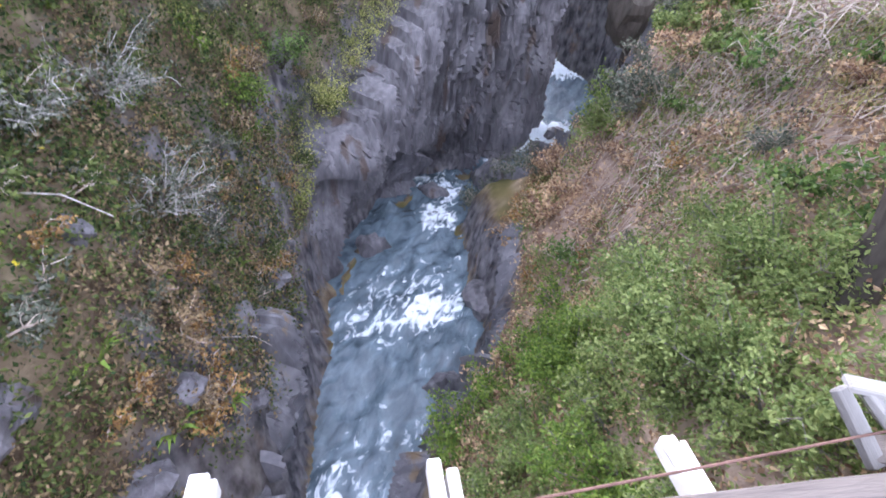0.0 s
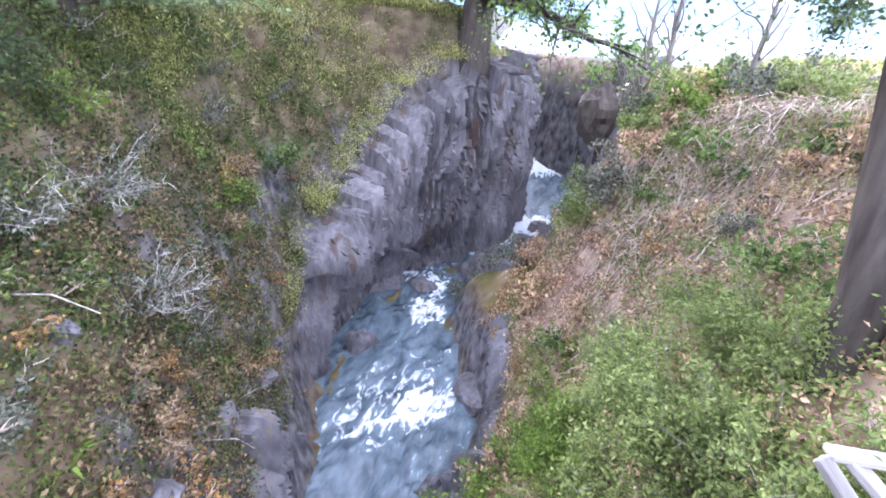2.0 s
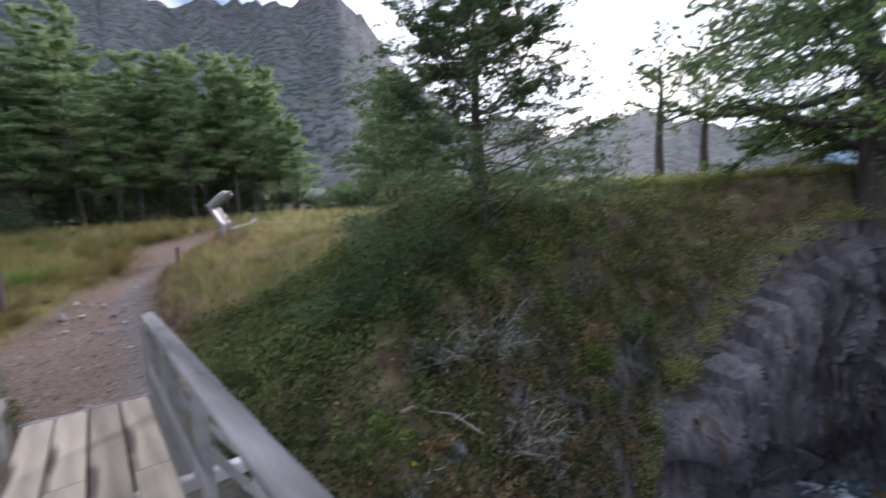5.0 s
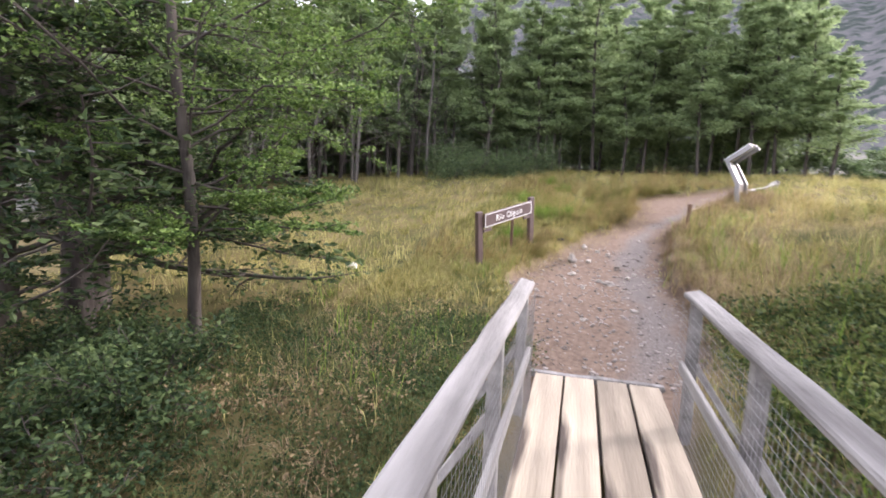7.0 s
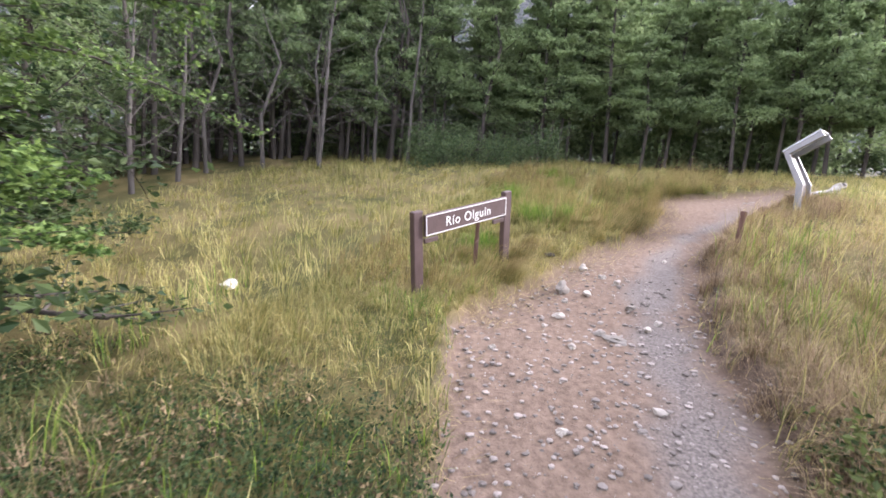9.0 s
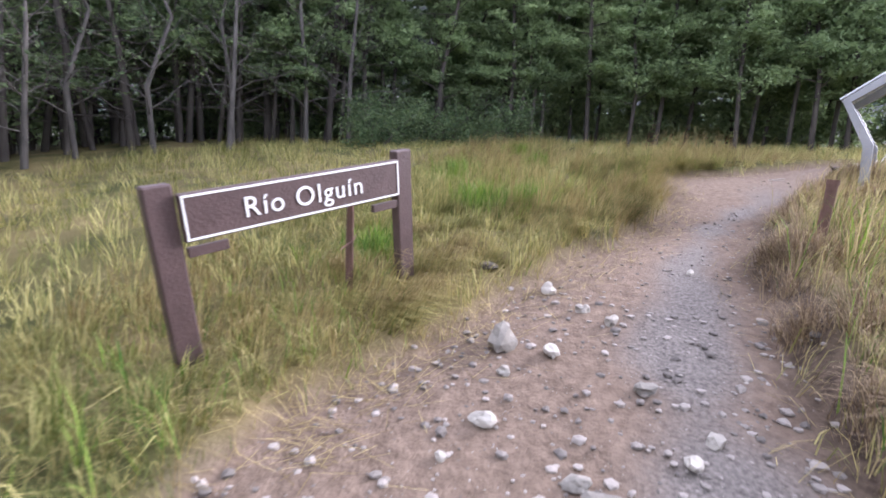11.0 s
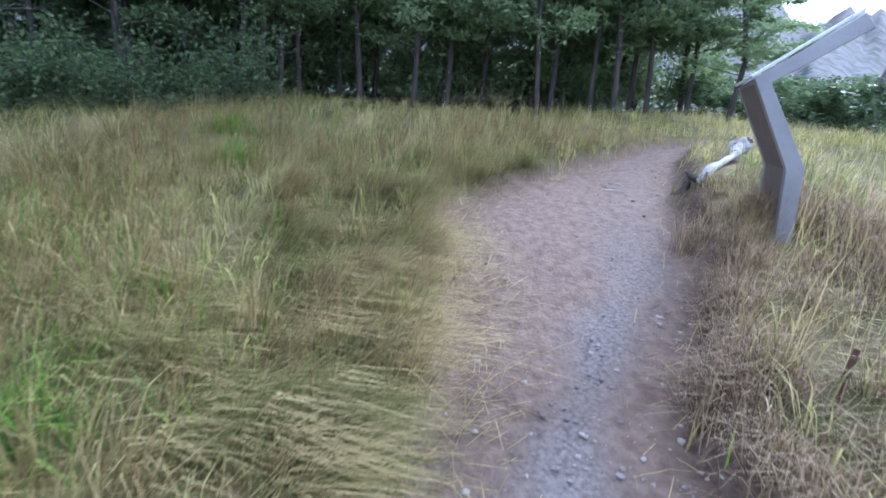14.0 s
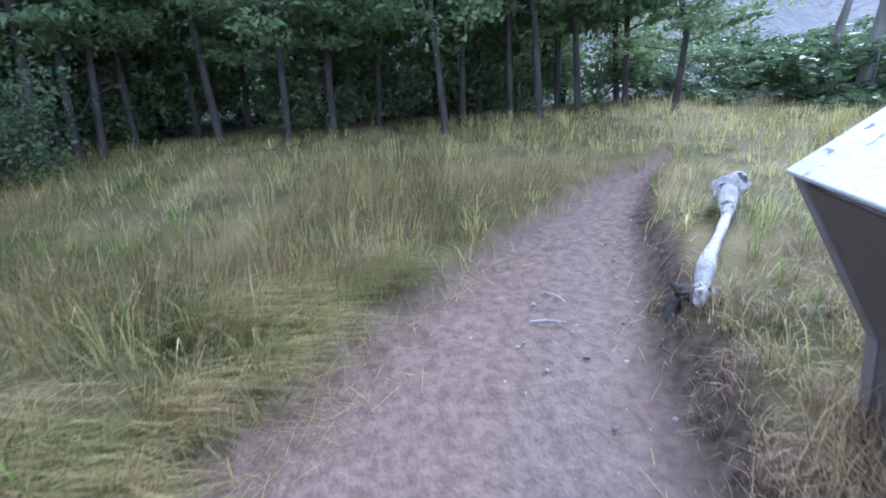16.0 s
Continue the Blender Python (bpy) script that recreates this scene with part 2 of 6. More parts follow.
    l.new(mixb.outputs[0], bp.inputs["Height"])
    l.new(bp.outputs[0], b.inputs["Normal"])
    return m


GROUND = ground_material()


# ---- mesh helpers ----
def mesh_np(name, verts, faces, mat=None, smooth=False):
    """A mesh from an array of places and arrays of faces, each of one size."""
    verts = np.asarray(verts, np.float32)
    faces = [np.asarray(f, np.int32) for f in (faces if isinstance(faces, (list, tuple)) else [faces]) if len(f)]
    me = bpy.data.meshes.new(name)
    me.vertices.add(len(verts))
    me.vertices.foreach_set("co", verts.ravel())
    loops = np.concatenate([f.ravel() for f in faces])
    sizes = np.concatenate([np.full(len(f), f.shape[1], np.int32) for f in faces])
    me.loops.add(len(loops))
    me.loops.foreach_set("vertex_index", loops)
    me.polygons.add(len(sizes))
    me.polygons.foreach_set("loop_start", np.r_[0, np.cumsum(sizes)[:-1]].astype(np.int32))
    me.polygons.foreach_set("use_smooth", np.full(len(sizes), smooth))
    me.update(calc_edges=True)
    if mat:
        me.materials.append(mat)
    return me


def add_values(me, name, values):
    at = me.attributes.new(name, "FLOAT", "POINT")
    at.data.foreach_set("value", np.asarray(values, np.float32))


def part(name, me, mat, parent, label="", m=None):
    """One mesh object under a thing or a part."""
    if isinstance(me, bmesh.types.BMesh):
        bm, me = me, bpy.data.meshes.new(name)
        bm.to_mesh(me)
        bm.free()
    if mat and not me.materials:
        me.materials.append(mat)
    ob = new(name, me)
    ob.parent = parent
    if m is not None:
        ob.matrix_basis = m
    return tagged(ob, label)


def empty(name, m, label, category, group="", kind=""):
    ob = new(name)
    ob.matrix_basis = m
    return tagged(ob, label, category, group, kind)


def box(sx, sy, sz, bevel=0.006, m=None, wear=0.0, cuts=0):
    """A bevelled block, centred, with slightly uneven faces where wear is given."""
    bm = bmesh.new()
    bmesh.ops.create_cube(bm, size=1)
    bmesh.ops.scale(bm, vec=(sx, sy, sz), verts=bm.verts)
    if cuts:
        long = max((sx, 0), (sy, 1), (sz, 2))[1]
        es = [e for e in bm.edges if abs((e.verts[0].co - e.verts[1].co)[long]) > 1e-4]
        bmesh.ops.subdivide_edges(bm, edges=es, cuts=cuts, use_grid_fill=True)
    if bevel:
        bmesh.ops.bevel(bm, geom=[e for e in bm.edges if e.calc_face_angle(0) > 0.5], offset=bevel, segments=1, affect="EDGES")
    if wear:
        for v in bm.verts:
            v.co += noise.noise_vector(v.co * 3.1 + Vector((sx * 7, sy * 31, sz))) * wear
    if m is not None:
        bmesh.ops.transform(bm, matrix=m, verts=bm.verts)
    return bm


def tube(points, radii, sides=6, cap=True):
    """A tapered tube along points: places and faces."""
    p = np.asarray(points, float)
    r = np.asarray(radii, float)
    d = np.gradient(p, axis=0)
    d /= np.maximum(np.linalg.norm(d, axis=1)[:, None], 1e-9)
    ref = np.array([0.31, 0.17, 0.93]) if abs(d[0][2]) < 0.9 else np.array([0.9, 0.3, 0.1])
    a = np.cross(d, ref)
    a /= np.linalg.norm(a, axis=1)[:, None]
    b = np.cross(d, a)
    th = np.linspace(0, 2 * np.pi, sides, endpoint=False)
    ring = a[:, None] * np.cos(th)[None, :, None] + b[:, None] * np.sin(th)[None, :, None]
    v = (p[:, None] + ring * r[:, None, None]).reshape(-1, 3)
    k = len(p)
    i, j = np.meshgrid(np.arange(k - 1), np.arange(sides), indexing="ij")
    n1 = (j + 1) % sides
    f = np.stack([i * sides + j, i * sides + n1, (i + 1) * sides + n1, (i + 1) * sides + j], -1).reshape(-1, 4)
    return v, f


def joined(pieces):
    """Several (places, faces) as one."""
    vs, fs, n = [], [], 0
    for v, f in pieces:
        vs.append(v)
        fs.append(f + n)
        n += len(v)
    return np.concatenate(vs), np.concatenate(fs)


def leaves(centres, size, rng, flat=0.0, ratio=0.55, droop=0.0, tri=False):
    """One small folded leaf of four points at each place, or a plain pointed one of three."""
    k = len(centres)
    d = rng.normal(size=(k, 3))
    d[:, 2] = d[:, 2] * (1 - flat) - droop
    d /= np.linalg.norm(d, axis=1)[:, None]
    u = rng.normal(size=(k, 3))
    u[:, 2] *= 1 - flat
    u -= d * (u * d).sum(1)[:, None]
    u /= np.maximum(np.linalg.norm(u, axis=1)[:, None], 1e-6)
    s = (size * rng.uniform(0.6, 1.3, k))[:, None]
    nrm = np.cross(d, u)
    if tri:
        v = np.stack([centres - d * s * 0.5 - u * s * ratio * 0.5, centres - d * s * 0.4 + u * s * ratio * 0.5, centres + d * s * 0.6], 1)
        return v.reshape(-1, 3), np.arange(k * 3).reshape(k, 3)
    v = np.stack([centres - d * s * 0.5, centres + u * s * ratio * 0.5 + nrm * s * 0.12, centres + d * s * 0.5, centres - u * s * ratio * 0.5 + nrm * s * 0.12], 1)
    f = np.arange(k * 4).reshape(k, 4)
    return v.reshape(-1, 3), f


def stone_mesh(name, seed, sx, sy, sz, mat, cuts=2, rough=0.28):
    bm = bmesh.new()
    bmesh.ops.create_icosphere(bm, subdivisions=cuts, radius=0.5)
    for v in bm.verts:
        q = v.co * 2.2 + Vector((seed * 3.7, seed * 1.3, seed))
        v.co *= 1 + rough * noise.noise(q) + rough * 0.5 * noise.noise(q * 2.7)
        v.co = Vector((v.co.x * sx, v.co.y * sy, v.co.z * sz))
    me = bpy.data.meshes.new(name)
    bm.to_mesh(me)
    bm.free()
    me.materials.append(mat)
    return me


# ---- the lie of the land ----
def step(a, b, x):
    t = np.clip((x - a) / (b - a), 0, 1)
    return t * t * (3 - 2 * t)


def fnoise(x, y, scale, seed=0):
    """Smooth noise in the plane, about -1 to 1."""
    r = np.random.RandomState(seed)
    out = np.zeros(np.broadcast(x, y).shape)
    for k in range(7):
        a = r.uniform(0, 2 * np.pi)
        f = scale * r.uniform(0.6, 1.9)
        out = out + np.sin((x * np.cos(a) + y * np.sin(a)) * f + r.uniform(0, 7) + 1.3 * np.sin((x * np.sin(a) - y * np.cos(a)) * f * 0.7 + k))
    return out / 4.0


RY = [-14, -4, 0, 4.2, 5.5, 7, 8.2, 9.5, 11, 12.5, 13.4, 14.2, 15, 17, 18.4, 20.0, 25, 40]
RL = [7.0, 5.0, 4.1, 2.3, 1.6, 0.9, 0.4, 0.3, 0.25, 0.5, 1.3, 1.95, 2.2, 1.9, 1.2, -2.5, -9.0, -14.0]
RR = [9.2, 7.0, 5.4, 3.8, 3.85, 3.9, 3.7, 2.9, 2.3, 3.0, 4.2, 4.4, 4.45, 4.4, 3.6, 0.2, -6.0, -11.0]
RZY = [-14, 4, 8, 13, 15, 17, 19, 25, 40]
RZ = [-5.8, -5.4, -5.2, -4.9, -4.5, -3.7, -2.8, -1.9, -1.2]


def river_left(y):
    return np.interp(y, RY, RL)


def river_right(y):
    return np.interp(y, RY, RR)


def river_z(y):
    return np.interp(y, RZY, RZ)


PX = [-30, -22, -17, -15, -14.4, -13.2, -12, -11, -9.8, -8.5, -6.8, -5.5, -4.4, -3.2, -2.2, -1.0, 0.0]
PL = [9.0, 9.0, 6.2, 5.0, 3.95, 2.35, 1.05, 0.38, 0.40, 0.20, -0.45, -1.0, -1.5, -1.5, -1.0, -0.72, -0.6]
PR = [8.0, 8.0, 5.6, 5.0, 4.45, 3.5, 3.0, 2.6, 2.1, 1.38, 0.95, 0.85, 0.8, 1.05, 1.15, 0.8, 0.6]


def path_mask(x, y):
    """About 1 on the trodden path, 0 off it."""
    a, b = np.interp(x, PX, PL), np.interp(x, PX, PR)
    w = 0.10 * fnoise(x, y, 3.1, 5) + 0.05 * fnoise(x, y, 9.0, 6)
    return step(-0.10, 0.08, np.minimum(y - a, b - y) + w) * (x < 0.2)


MX = [-60, -30, -20, -14.4, -11, -9, -6.9, -4.4, -2, 0, 2]
MZ = [6.5, 3.6, 2.7, 2.12, 1.62, 1.27, 0.95, 0.46, 0.14, -0.03, -0.2]


def meadow(x, y):
    w = np.interp(x, MX, MZ)
    w = w - 0.055 * np.clip(-2.0 - y, 0, 12) * step(-14, 0, x)
    k = step(0.9, 6.0, y) * step(-13, -3, x)
    n = 2.0 + 0.05 * np.clip(-x, 0, 12) - 0.02 * np.clip(y - 6, 0, 20)
    return w * (1 - k) + n * k + 0.05 * fnoise(x, y, 0.9, 1)


def east(x, y):
    return 0.75 * step(1.0, 6.0, y) + 0.15 * np.clip(x - 6.6, 0, 4) + 0.06 * fnoise(x, y, 1.1, 2) - 0.05


def land(x, y):
    """The height of the ground."""
    x, y = np.asarray(x, float), np.asarray(y, float)
    xl, xr, rz = river_left(y), river_right(y), river_z(y)
    wob = 0.16 * fnoise(x, y, 1.6, 3) + 0.06 * fnoise(x, y, 4.5, 4)
    dl = xl - x + wob
    dr = x - xr + wob
    c = step(5.4, 8.8, y) * (1 - step(20, 26, y))
    slope = np.interp(dl, [0, 0.12, 0.4, 1.0, 1.6, 2.2, 3.2, 5.0, 8.0, 20], [0, 0.5, 1.4, 3.1, 4.7, 6.0, 7.1, 7.5, 7.9, 10])
    low = np.interp(dl, [0, 0.15, 0.5, 1.1, 2.0, 3.0, 4.2, 6.0, 20], [0, 0.7, 2.0, 3.4, 4.2, 4.8, 5.45, 6.5, 9])
    slope = low + (slope - low) * step(1.0, 3.2, y)
    edge = np.interp(y, [7, 8, 8.7, 10.9, 12.2, 13.4, 15, 20], [1.9, 2.4, 2.95, 3.85, 4.6, 5.35, 5.1, 3.4])
    cliff = np.interp(dl, [0.35, 0.6, 0.85], [-0.12, 0.86, 1.0]) * edge + np.interp(dl, [0.7, 1.3, 2.2, 3.2, 6.0, 20], [0, 1.0, 2.2, 2.9, 3.6, 6]) * np.interp(y, [7, 9, 11, 13], [1.75, 1.5, 1.3, 1.1])
    left = np.minimum(rz + slope * (1 - c) + cliff * c, meadow(x, y))
    rise = np.interp(dr, [0, 0.2, 0.5, 1.1, 1.8, 2.5, 3.3, 4.5, 7, 12, 30], [0, 0.9, 1.8, 2.3, 3.1, 4.4, 5.5, 6.2, 6.7, 7.3, 8.5])
    bluff = np.interp(dr, [0, 0.3, 0.8, 1.4, 2.4, 5, 30], [0, 2.3, 3.7, 4.9, 5.7, 6.5, 8.5])
    spit = np.interp(dr, [0, 0.2, 0.5, 1.1, 1.8, 2.4, 3.0, 4.0, 7, 12, 30], [0, 0.8, 1.3, 1.6, 2.0, 3.2, 4.9, 5.9, 6.7, 7.3, 8.5])
    rise = rise + (spit - rise) * step(8.6, 10.2, y)
    rise = rise + (bluff - rise) * step(12.6, 13.8, y)
    right = np.minimum(rz + rise, east(x, y))
    bed = rz - 0.5 * np.clip(np.minimum(-dl, -dr), 0, 1)
    z = np.where(dl > 0, left, np.where(dr > 0, right, bed))
    z = z - 0.11 * path_mask(x, y)
    # the turf bank along the north edge of the path
    off = y - np.interp(x, PX, PR) + 0.07 * fnoise(x, y, 3.1, 5)
    z = z + 0.11 * step(-0.02, 0.12, off) * (1 - step(1.0, 3.0, off)) * step(-13.5, -12.0, x) * step(-1.2, -2.6, x)
    # the valley with the lake, far upstream
    fall = step(21, 46, y) * step(-40, 20, x + 0.25 * y) * 62
    rolling = 0.02 * np.clip(np.hypot(x, y) - 40, 0, 400)
    return z - fall + rolling * (1 - step(20, 80, y))


def grid_axis(lo, hi, pitch, far):
    mid = np.arange(lo, hi + pitch / 2, pitch)
    out, s, p = [], pitch, 0.0
    while p < far:
        s *= 1.16
        p += s
        out.append(p)
    out = np.array(out)
    return np.concatenate([(lo - out)[::-1], mid, hi + out])


GX = grid_axis(-16, 9.5, 0.085, 3500)
GY = grid_axis(-6.5, 19, 0.085, 3500)
gx, gy = np.meshgrid(GX, GY, indexing="ij")
gz = land(gx, gy)
sx_, sy_ = np.gradient(gz, GX, axis=0), np.gradient(gz, GY, axis=1)
steep = np.hypot(sx_, sy_)
near = (np.abs(gx) < 20) & (np.abs(gy) < 24)
depth_below = np.where(gx < river_left(gy) + 1, meadow(gx, gy), east(gx, gy)) - gz
rockm = step(2.6, 3.8, steep) * step(0.4, 1.6, depth_below) * near
rockm = np.maximum(rockm, (step(2.2, 3.8, depth_below) * step(1.9, 2.6, steep)) * near)
rockm = np.clip(rockm + 0.35 * rockm * fnoise(gx, gy, 5, 9), 0, 1)
pathm = path_mask(gx, gy)
gravelm = pathm * step(-0.25, 0.5, 0.55 - np.abs(gy - (np.interp(gx, PX, PR) - 0.55)) / np.maximum(0.3, 0.26 * (np.interp(gx, PX, PR) - np.interp(gx, PX, PL))) + 0.3 * fnoise(gx, gy, 4, 12)) * (0.15 + 0.85 * step(-11.5, -9.0, gx))
redm = step(0.0, 0.7, 0.6 * np.exp(-((gx - 6.4) / 1.4) ** 2 - ((gy - 8.2) / 2.2) ** 2) * 1.6 + 0.2 * fnoise(gx, gy, 2, 14) - 0.1) * (gx > river_right(gy))
redm = np.maximum(redm, 0.75 * (gx > river_right(gy)) * step(0.35, 0.9, gx - river_right(gy)) * near * step(0.5, 1.2, steep))
grassm = np.clip(step(1.2, 0.5, steep) + 0.2 * fnoise(gx, gy, 2.2, 15), 0, 1) * (1 - 0.85 * step(20, 34, np.hypot(gx + 4, gy)))
# slate ribs and ledges
rib = 0.5 * fnoise(gy * 1.0 + gz * 0.25, gz * 0.5, 6.5, 21) + 0.35 * fnoise(gy + 0.3 * gz, gz * 0.3, 15.0, 22) + 0.2 * fnoise(gx, gy + gz, 24.0, 23)
left_side = gx < (river_left(gy) + river_right(gy)) / 2
push = rockm * 0.05 * rib
vx = gx + np.where(left_side, push, -push) 
vy = gy + rockm * 0.10 * fnoise(gx + gz, gy, 8.0, 24)
vz = gz + rockm * 0.04 * fnoise(gx * 1.5, gy * 3 + gz, 5.0, 25) + 0.012 * fnoise(gx, gy, 14, 26) * near
ni, nj = gx.shape
ii, jj = np.meshgrid(np.arange(ni - 1), np.arange(nj - 1), indexing="ij")
quads = np.stack([ii * nj + jj, (ii + 1) * nj + jj, (ii + 1) * nj + jj + 1, ii * nj + jj + 1], -1).reshape(-1, 4)
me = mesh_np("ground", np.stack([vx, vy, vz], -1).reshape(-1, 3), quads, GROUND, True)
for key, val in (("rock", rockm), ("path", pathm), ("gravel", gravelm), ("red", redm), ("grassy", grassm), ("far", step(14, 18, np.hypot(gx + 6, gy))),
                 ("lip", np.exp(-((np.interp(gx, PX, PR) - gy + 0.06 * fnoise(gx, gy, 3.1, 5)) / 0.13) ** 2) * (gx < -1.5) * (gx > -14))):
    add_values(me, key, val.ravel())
tagged(new("ground", me), "grassy valley floor cut by a slate river gorge", "ground", kind="structure")


def at(x, y, dz=0.0):
    return Vector((x, y, float(land(x, y)) + dz))


# ---- river ----
def water_material():
    m = bpy.data.materials.new("river_water")
    m.use_nodes = True
    n, l = m.node_tree.nodes, m.node_tree.links
    b = n["Principled BSDF"]
    co = n.new("ShaderNodeTexCoord")
    mp = n.new("ShaderNodeMapping")
    mp.inputs["Scale"].default_value = (1.6, 0.8, 1)
    l.new(co.outputs["Object"], mp.inputs[0])
    a = n.new("ShaderNodeTexNoise")
    a.inputs["Scale"].default_value, a.inputs["Detail"].default_value, a.inputs["Distortion"].default_value = 2.2, 7.0, 0.7
    l.new(mp.outputs[0], a.inputs["Vector"])
    foam = n.new("ShaderNodeAttribute")
    foam.attribute_name = "foam"
    s = n.new("ShaderNodeMath")
    s.operation = "MULTIPLY_ADD"
    s.inputs[1].default_value = 0.62
    lace = n.new("ShaderNodeTexNoise")
    lace.inputs["Scale"].default_value, lace.inputs["Detail"].default_value, lace.inputs["Distortion"].default_value = 3.4, 5.0, 1.2
    l.new(mp.outputs[0], lace.inputs["Vector"])
    both = n.new("ShaderNodeMath")
    both.operation = "MULTIPLY_ADD"
    both.inputs[1].default_value = 0.75
    l.new(lace.outputs["Fac"], both.inputs[0])
    rest = n.new("ShaderNodeMath")
    rest.operation = "MULTIPLY"
    rest.inputs[1].default_value = 0.35
    l.new(a.outputs["Fac"], rest.inputs[0])
    l.new(rest.outputs[0], both.inputs[2])
    l.new(foam.outputs["Fac"], s.inputs[0])
    l.new(both.outputs[0], s.inputs[2])
    r = n.new("ShaderNodeValToRGB")
    r.color_ramp.elements[0].position, r.color_ramp.elements[1].position = 0.88, 1.24
    r.color_ramp.elements[0].color, r.color_ramp.elements[1].color = (0.0, 0.0, 0.0, 1), (1, 1, 1, 1)
    l.new(s.outputs[0], r.inputs[0])
    deep = n.new("ShaderNodeValToRGB")
    deep.color_ramp.elements[0].position, deep.color_ramp.elements[1].position = 0.3, 0.75
    deep.color_ramp.elements[0].color, deep.color_ramp.elements[1].color = (0.045, 0.068, 0.085, 1), (0.20, 0.27, 0.32, 1)
    l.new(a.outputs["Fac"], deep.inputs[0])
    x = n.new("ShaderNodeMixRGB")
    x.inputs[2].default_value = (0.78, 0.86, 0.92, 1)
    l.new(r.outputs[0], x.inputs[0])
    l.new(deep.outputs[0], x.inputs[1])
    l.new(x.outputs[0], b.inputs["Base Color"])
    rr = n.new("ShaderNodeMath")
    rr.operation = "MULTIPLY_ADD"
    rr.inputs[1].default_value, rr.inputs[2].default_value = 0.6, 0.12
    l.new(r.outputs[0], rr.inputs[0])
    l.new(rr.outputs[0], b.inputs["Roughness"])
    bn = n.new("ShaderNodeTexNoise")
    bn.inputs["Scale"].default_value, bn.inputs["Detail"].default_value = 7.0, 6.0
    l.new(mp.outputs[0], bn.inputs["Vector"])
    bp = n.new("ShaderNodeBump")
    bp.inputs["Strength"].default_value, bp.inputs["Distance"].default_value = 0.6, 0.08
    l.new(bn.outputs["Fac"], bp.inputs["Height"])
    l.new(bp.outputs[0], b.inputs["Normal"])
    return m


WATER = water_material()
wy = np.arange(-12, 30, 0.07)
wu = np.linspace(0, 1, 70)
WY, WU = np.meshgrid(wy, wu, indexing="ij")
WL, WR = river_left(WY) - 1.0, river_right(WY) + 0.7
WX = WL + (WR - WL) * WU
fall_rate = np.abs(np.gradient(river_z(wy), wy))[:, None]
foamv = 0.28 + 0.45 * np.exp(-((WX - 2.3) / 1.1) ** 2 - ((WY - 7.9) / 0.85) ** 2) + 0.20 * np.exp(-((WX - 2.9) / 0.7) ** 2 - ((WY - 4.4) / 1.1) ** 2)
foamv = foamv + 0.28 * np.exp(-((WX - 1.2) / 0.9) ** 2 - ((WY - 12.9) / 0.9) ** 2) + 0.35 * np.exp(-((WX - 1.4) / 0.5) ** 2 - ((WY - 11.0) / 1.0) ** 2)
foamv = foamv + 0.5 * step(14.3, 15.2, WY) * (1 - step(16, 16.6, WY)) + 0.55 * step(18.0, 18.6, WY) + 0.15 * fnoise(WX, WY, 2.4, 31)
WZ = river_z(WY) + 0.09 * fnoise(WX, WY * 0.8, 3.2, 32) + 0.04 * fnoise(WX, WY, 8.0, 33) + 0.10 * np.clip(foamv - 0.4, 0, 1) * fnoise(WX, WY, 5.0, 34)
ni, nj = WX.shape
ii, jj = np.meshgrid(np.arange(ni - 1), np.arange(nj - 1), indexing="ij")
quads = np.stack([ii * nj + jj, ii * nj + jj + 1, (ii + 1) * nj + jj + 1, (ii + 1) * nj + jj], -1).reshape(-1, 4)
me = mesh_np("river", np.stack([WX, WY, WZ], -1).reshape(-1, 3), quads, WATER, True)
add_values(me, "foam", foamv.ravel())
tagged(new("water", me), "fast blue-grey glacial river with white foam", "river", kind="structure")

LAKE = material("lake_water", (0.30, 0.36, 0.40), (0.42, 0.48, 0.52), 0.01, 0.12, 0.0)
v = np.array([(-900, 160, -31.0), (2500, 160, -31.0), (2500, 3300, -31.0), (-900, 3300, -31.0)], float)
tagged(new("lake", mesh_np("lake", v, np.array([[0, 1, 2, 3]]), LAKE)), "pale distant lake under the mountains", "lake", kind="structure")

# ---- mountains ----
MOUNTAIN = material("mountain_slope", (0.030, 0.040, 0.040), (0.140, 0.136, 0.136), 0.12, 0.95, 0.3, 0.4, detail=15, spot=((0.030, 0.044, 0.036), 0.10, 0.50))
# Blue of the distant air painted into the slopes beyond the lake.
FAR_HAZE_BLUE = material("hazed_far_mountain", (0.13, 0.20, 0.27), (0.22, 0.31, 0.40), 0.002, 1.0, 0.0)


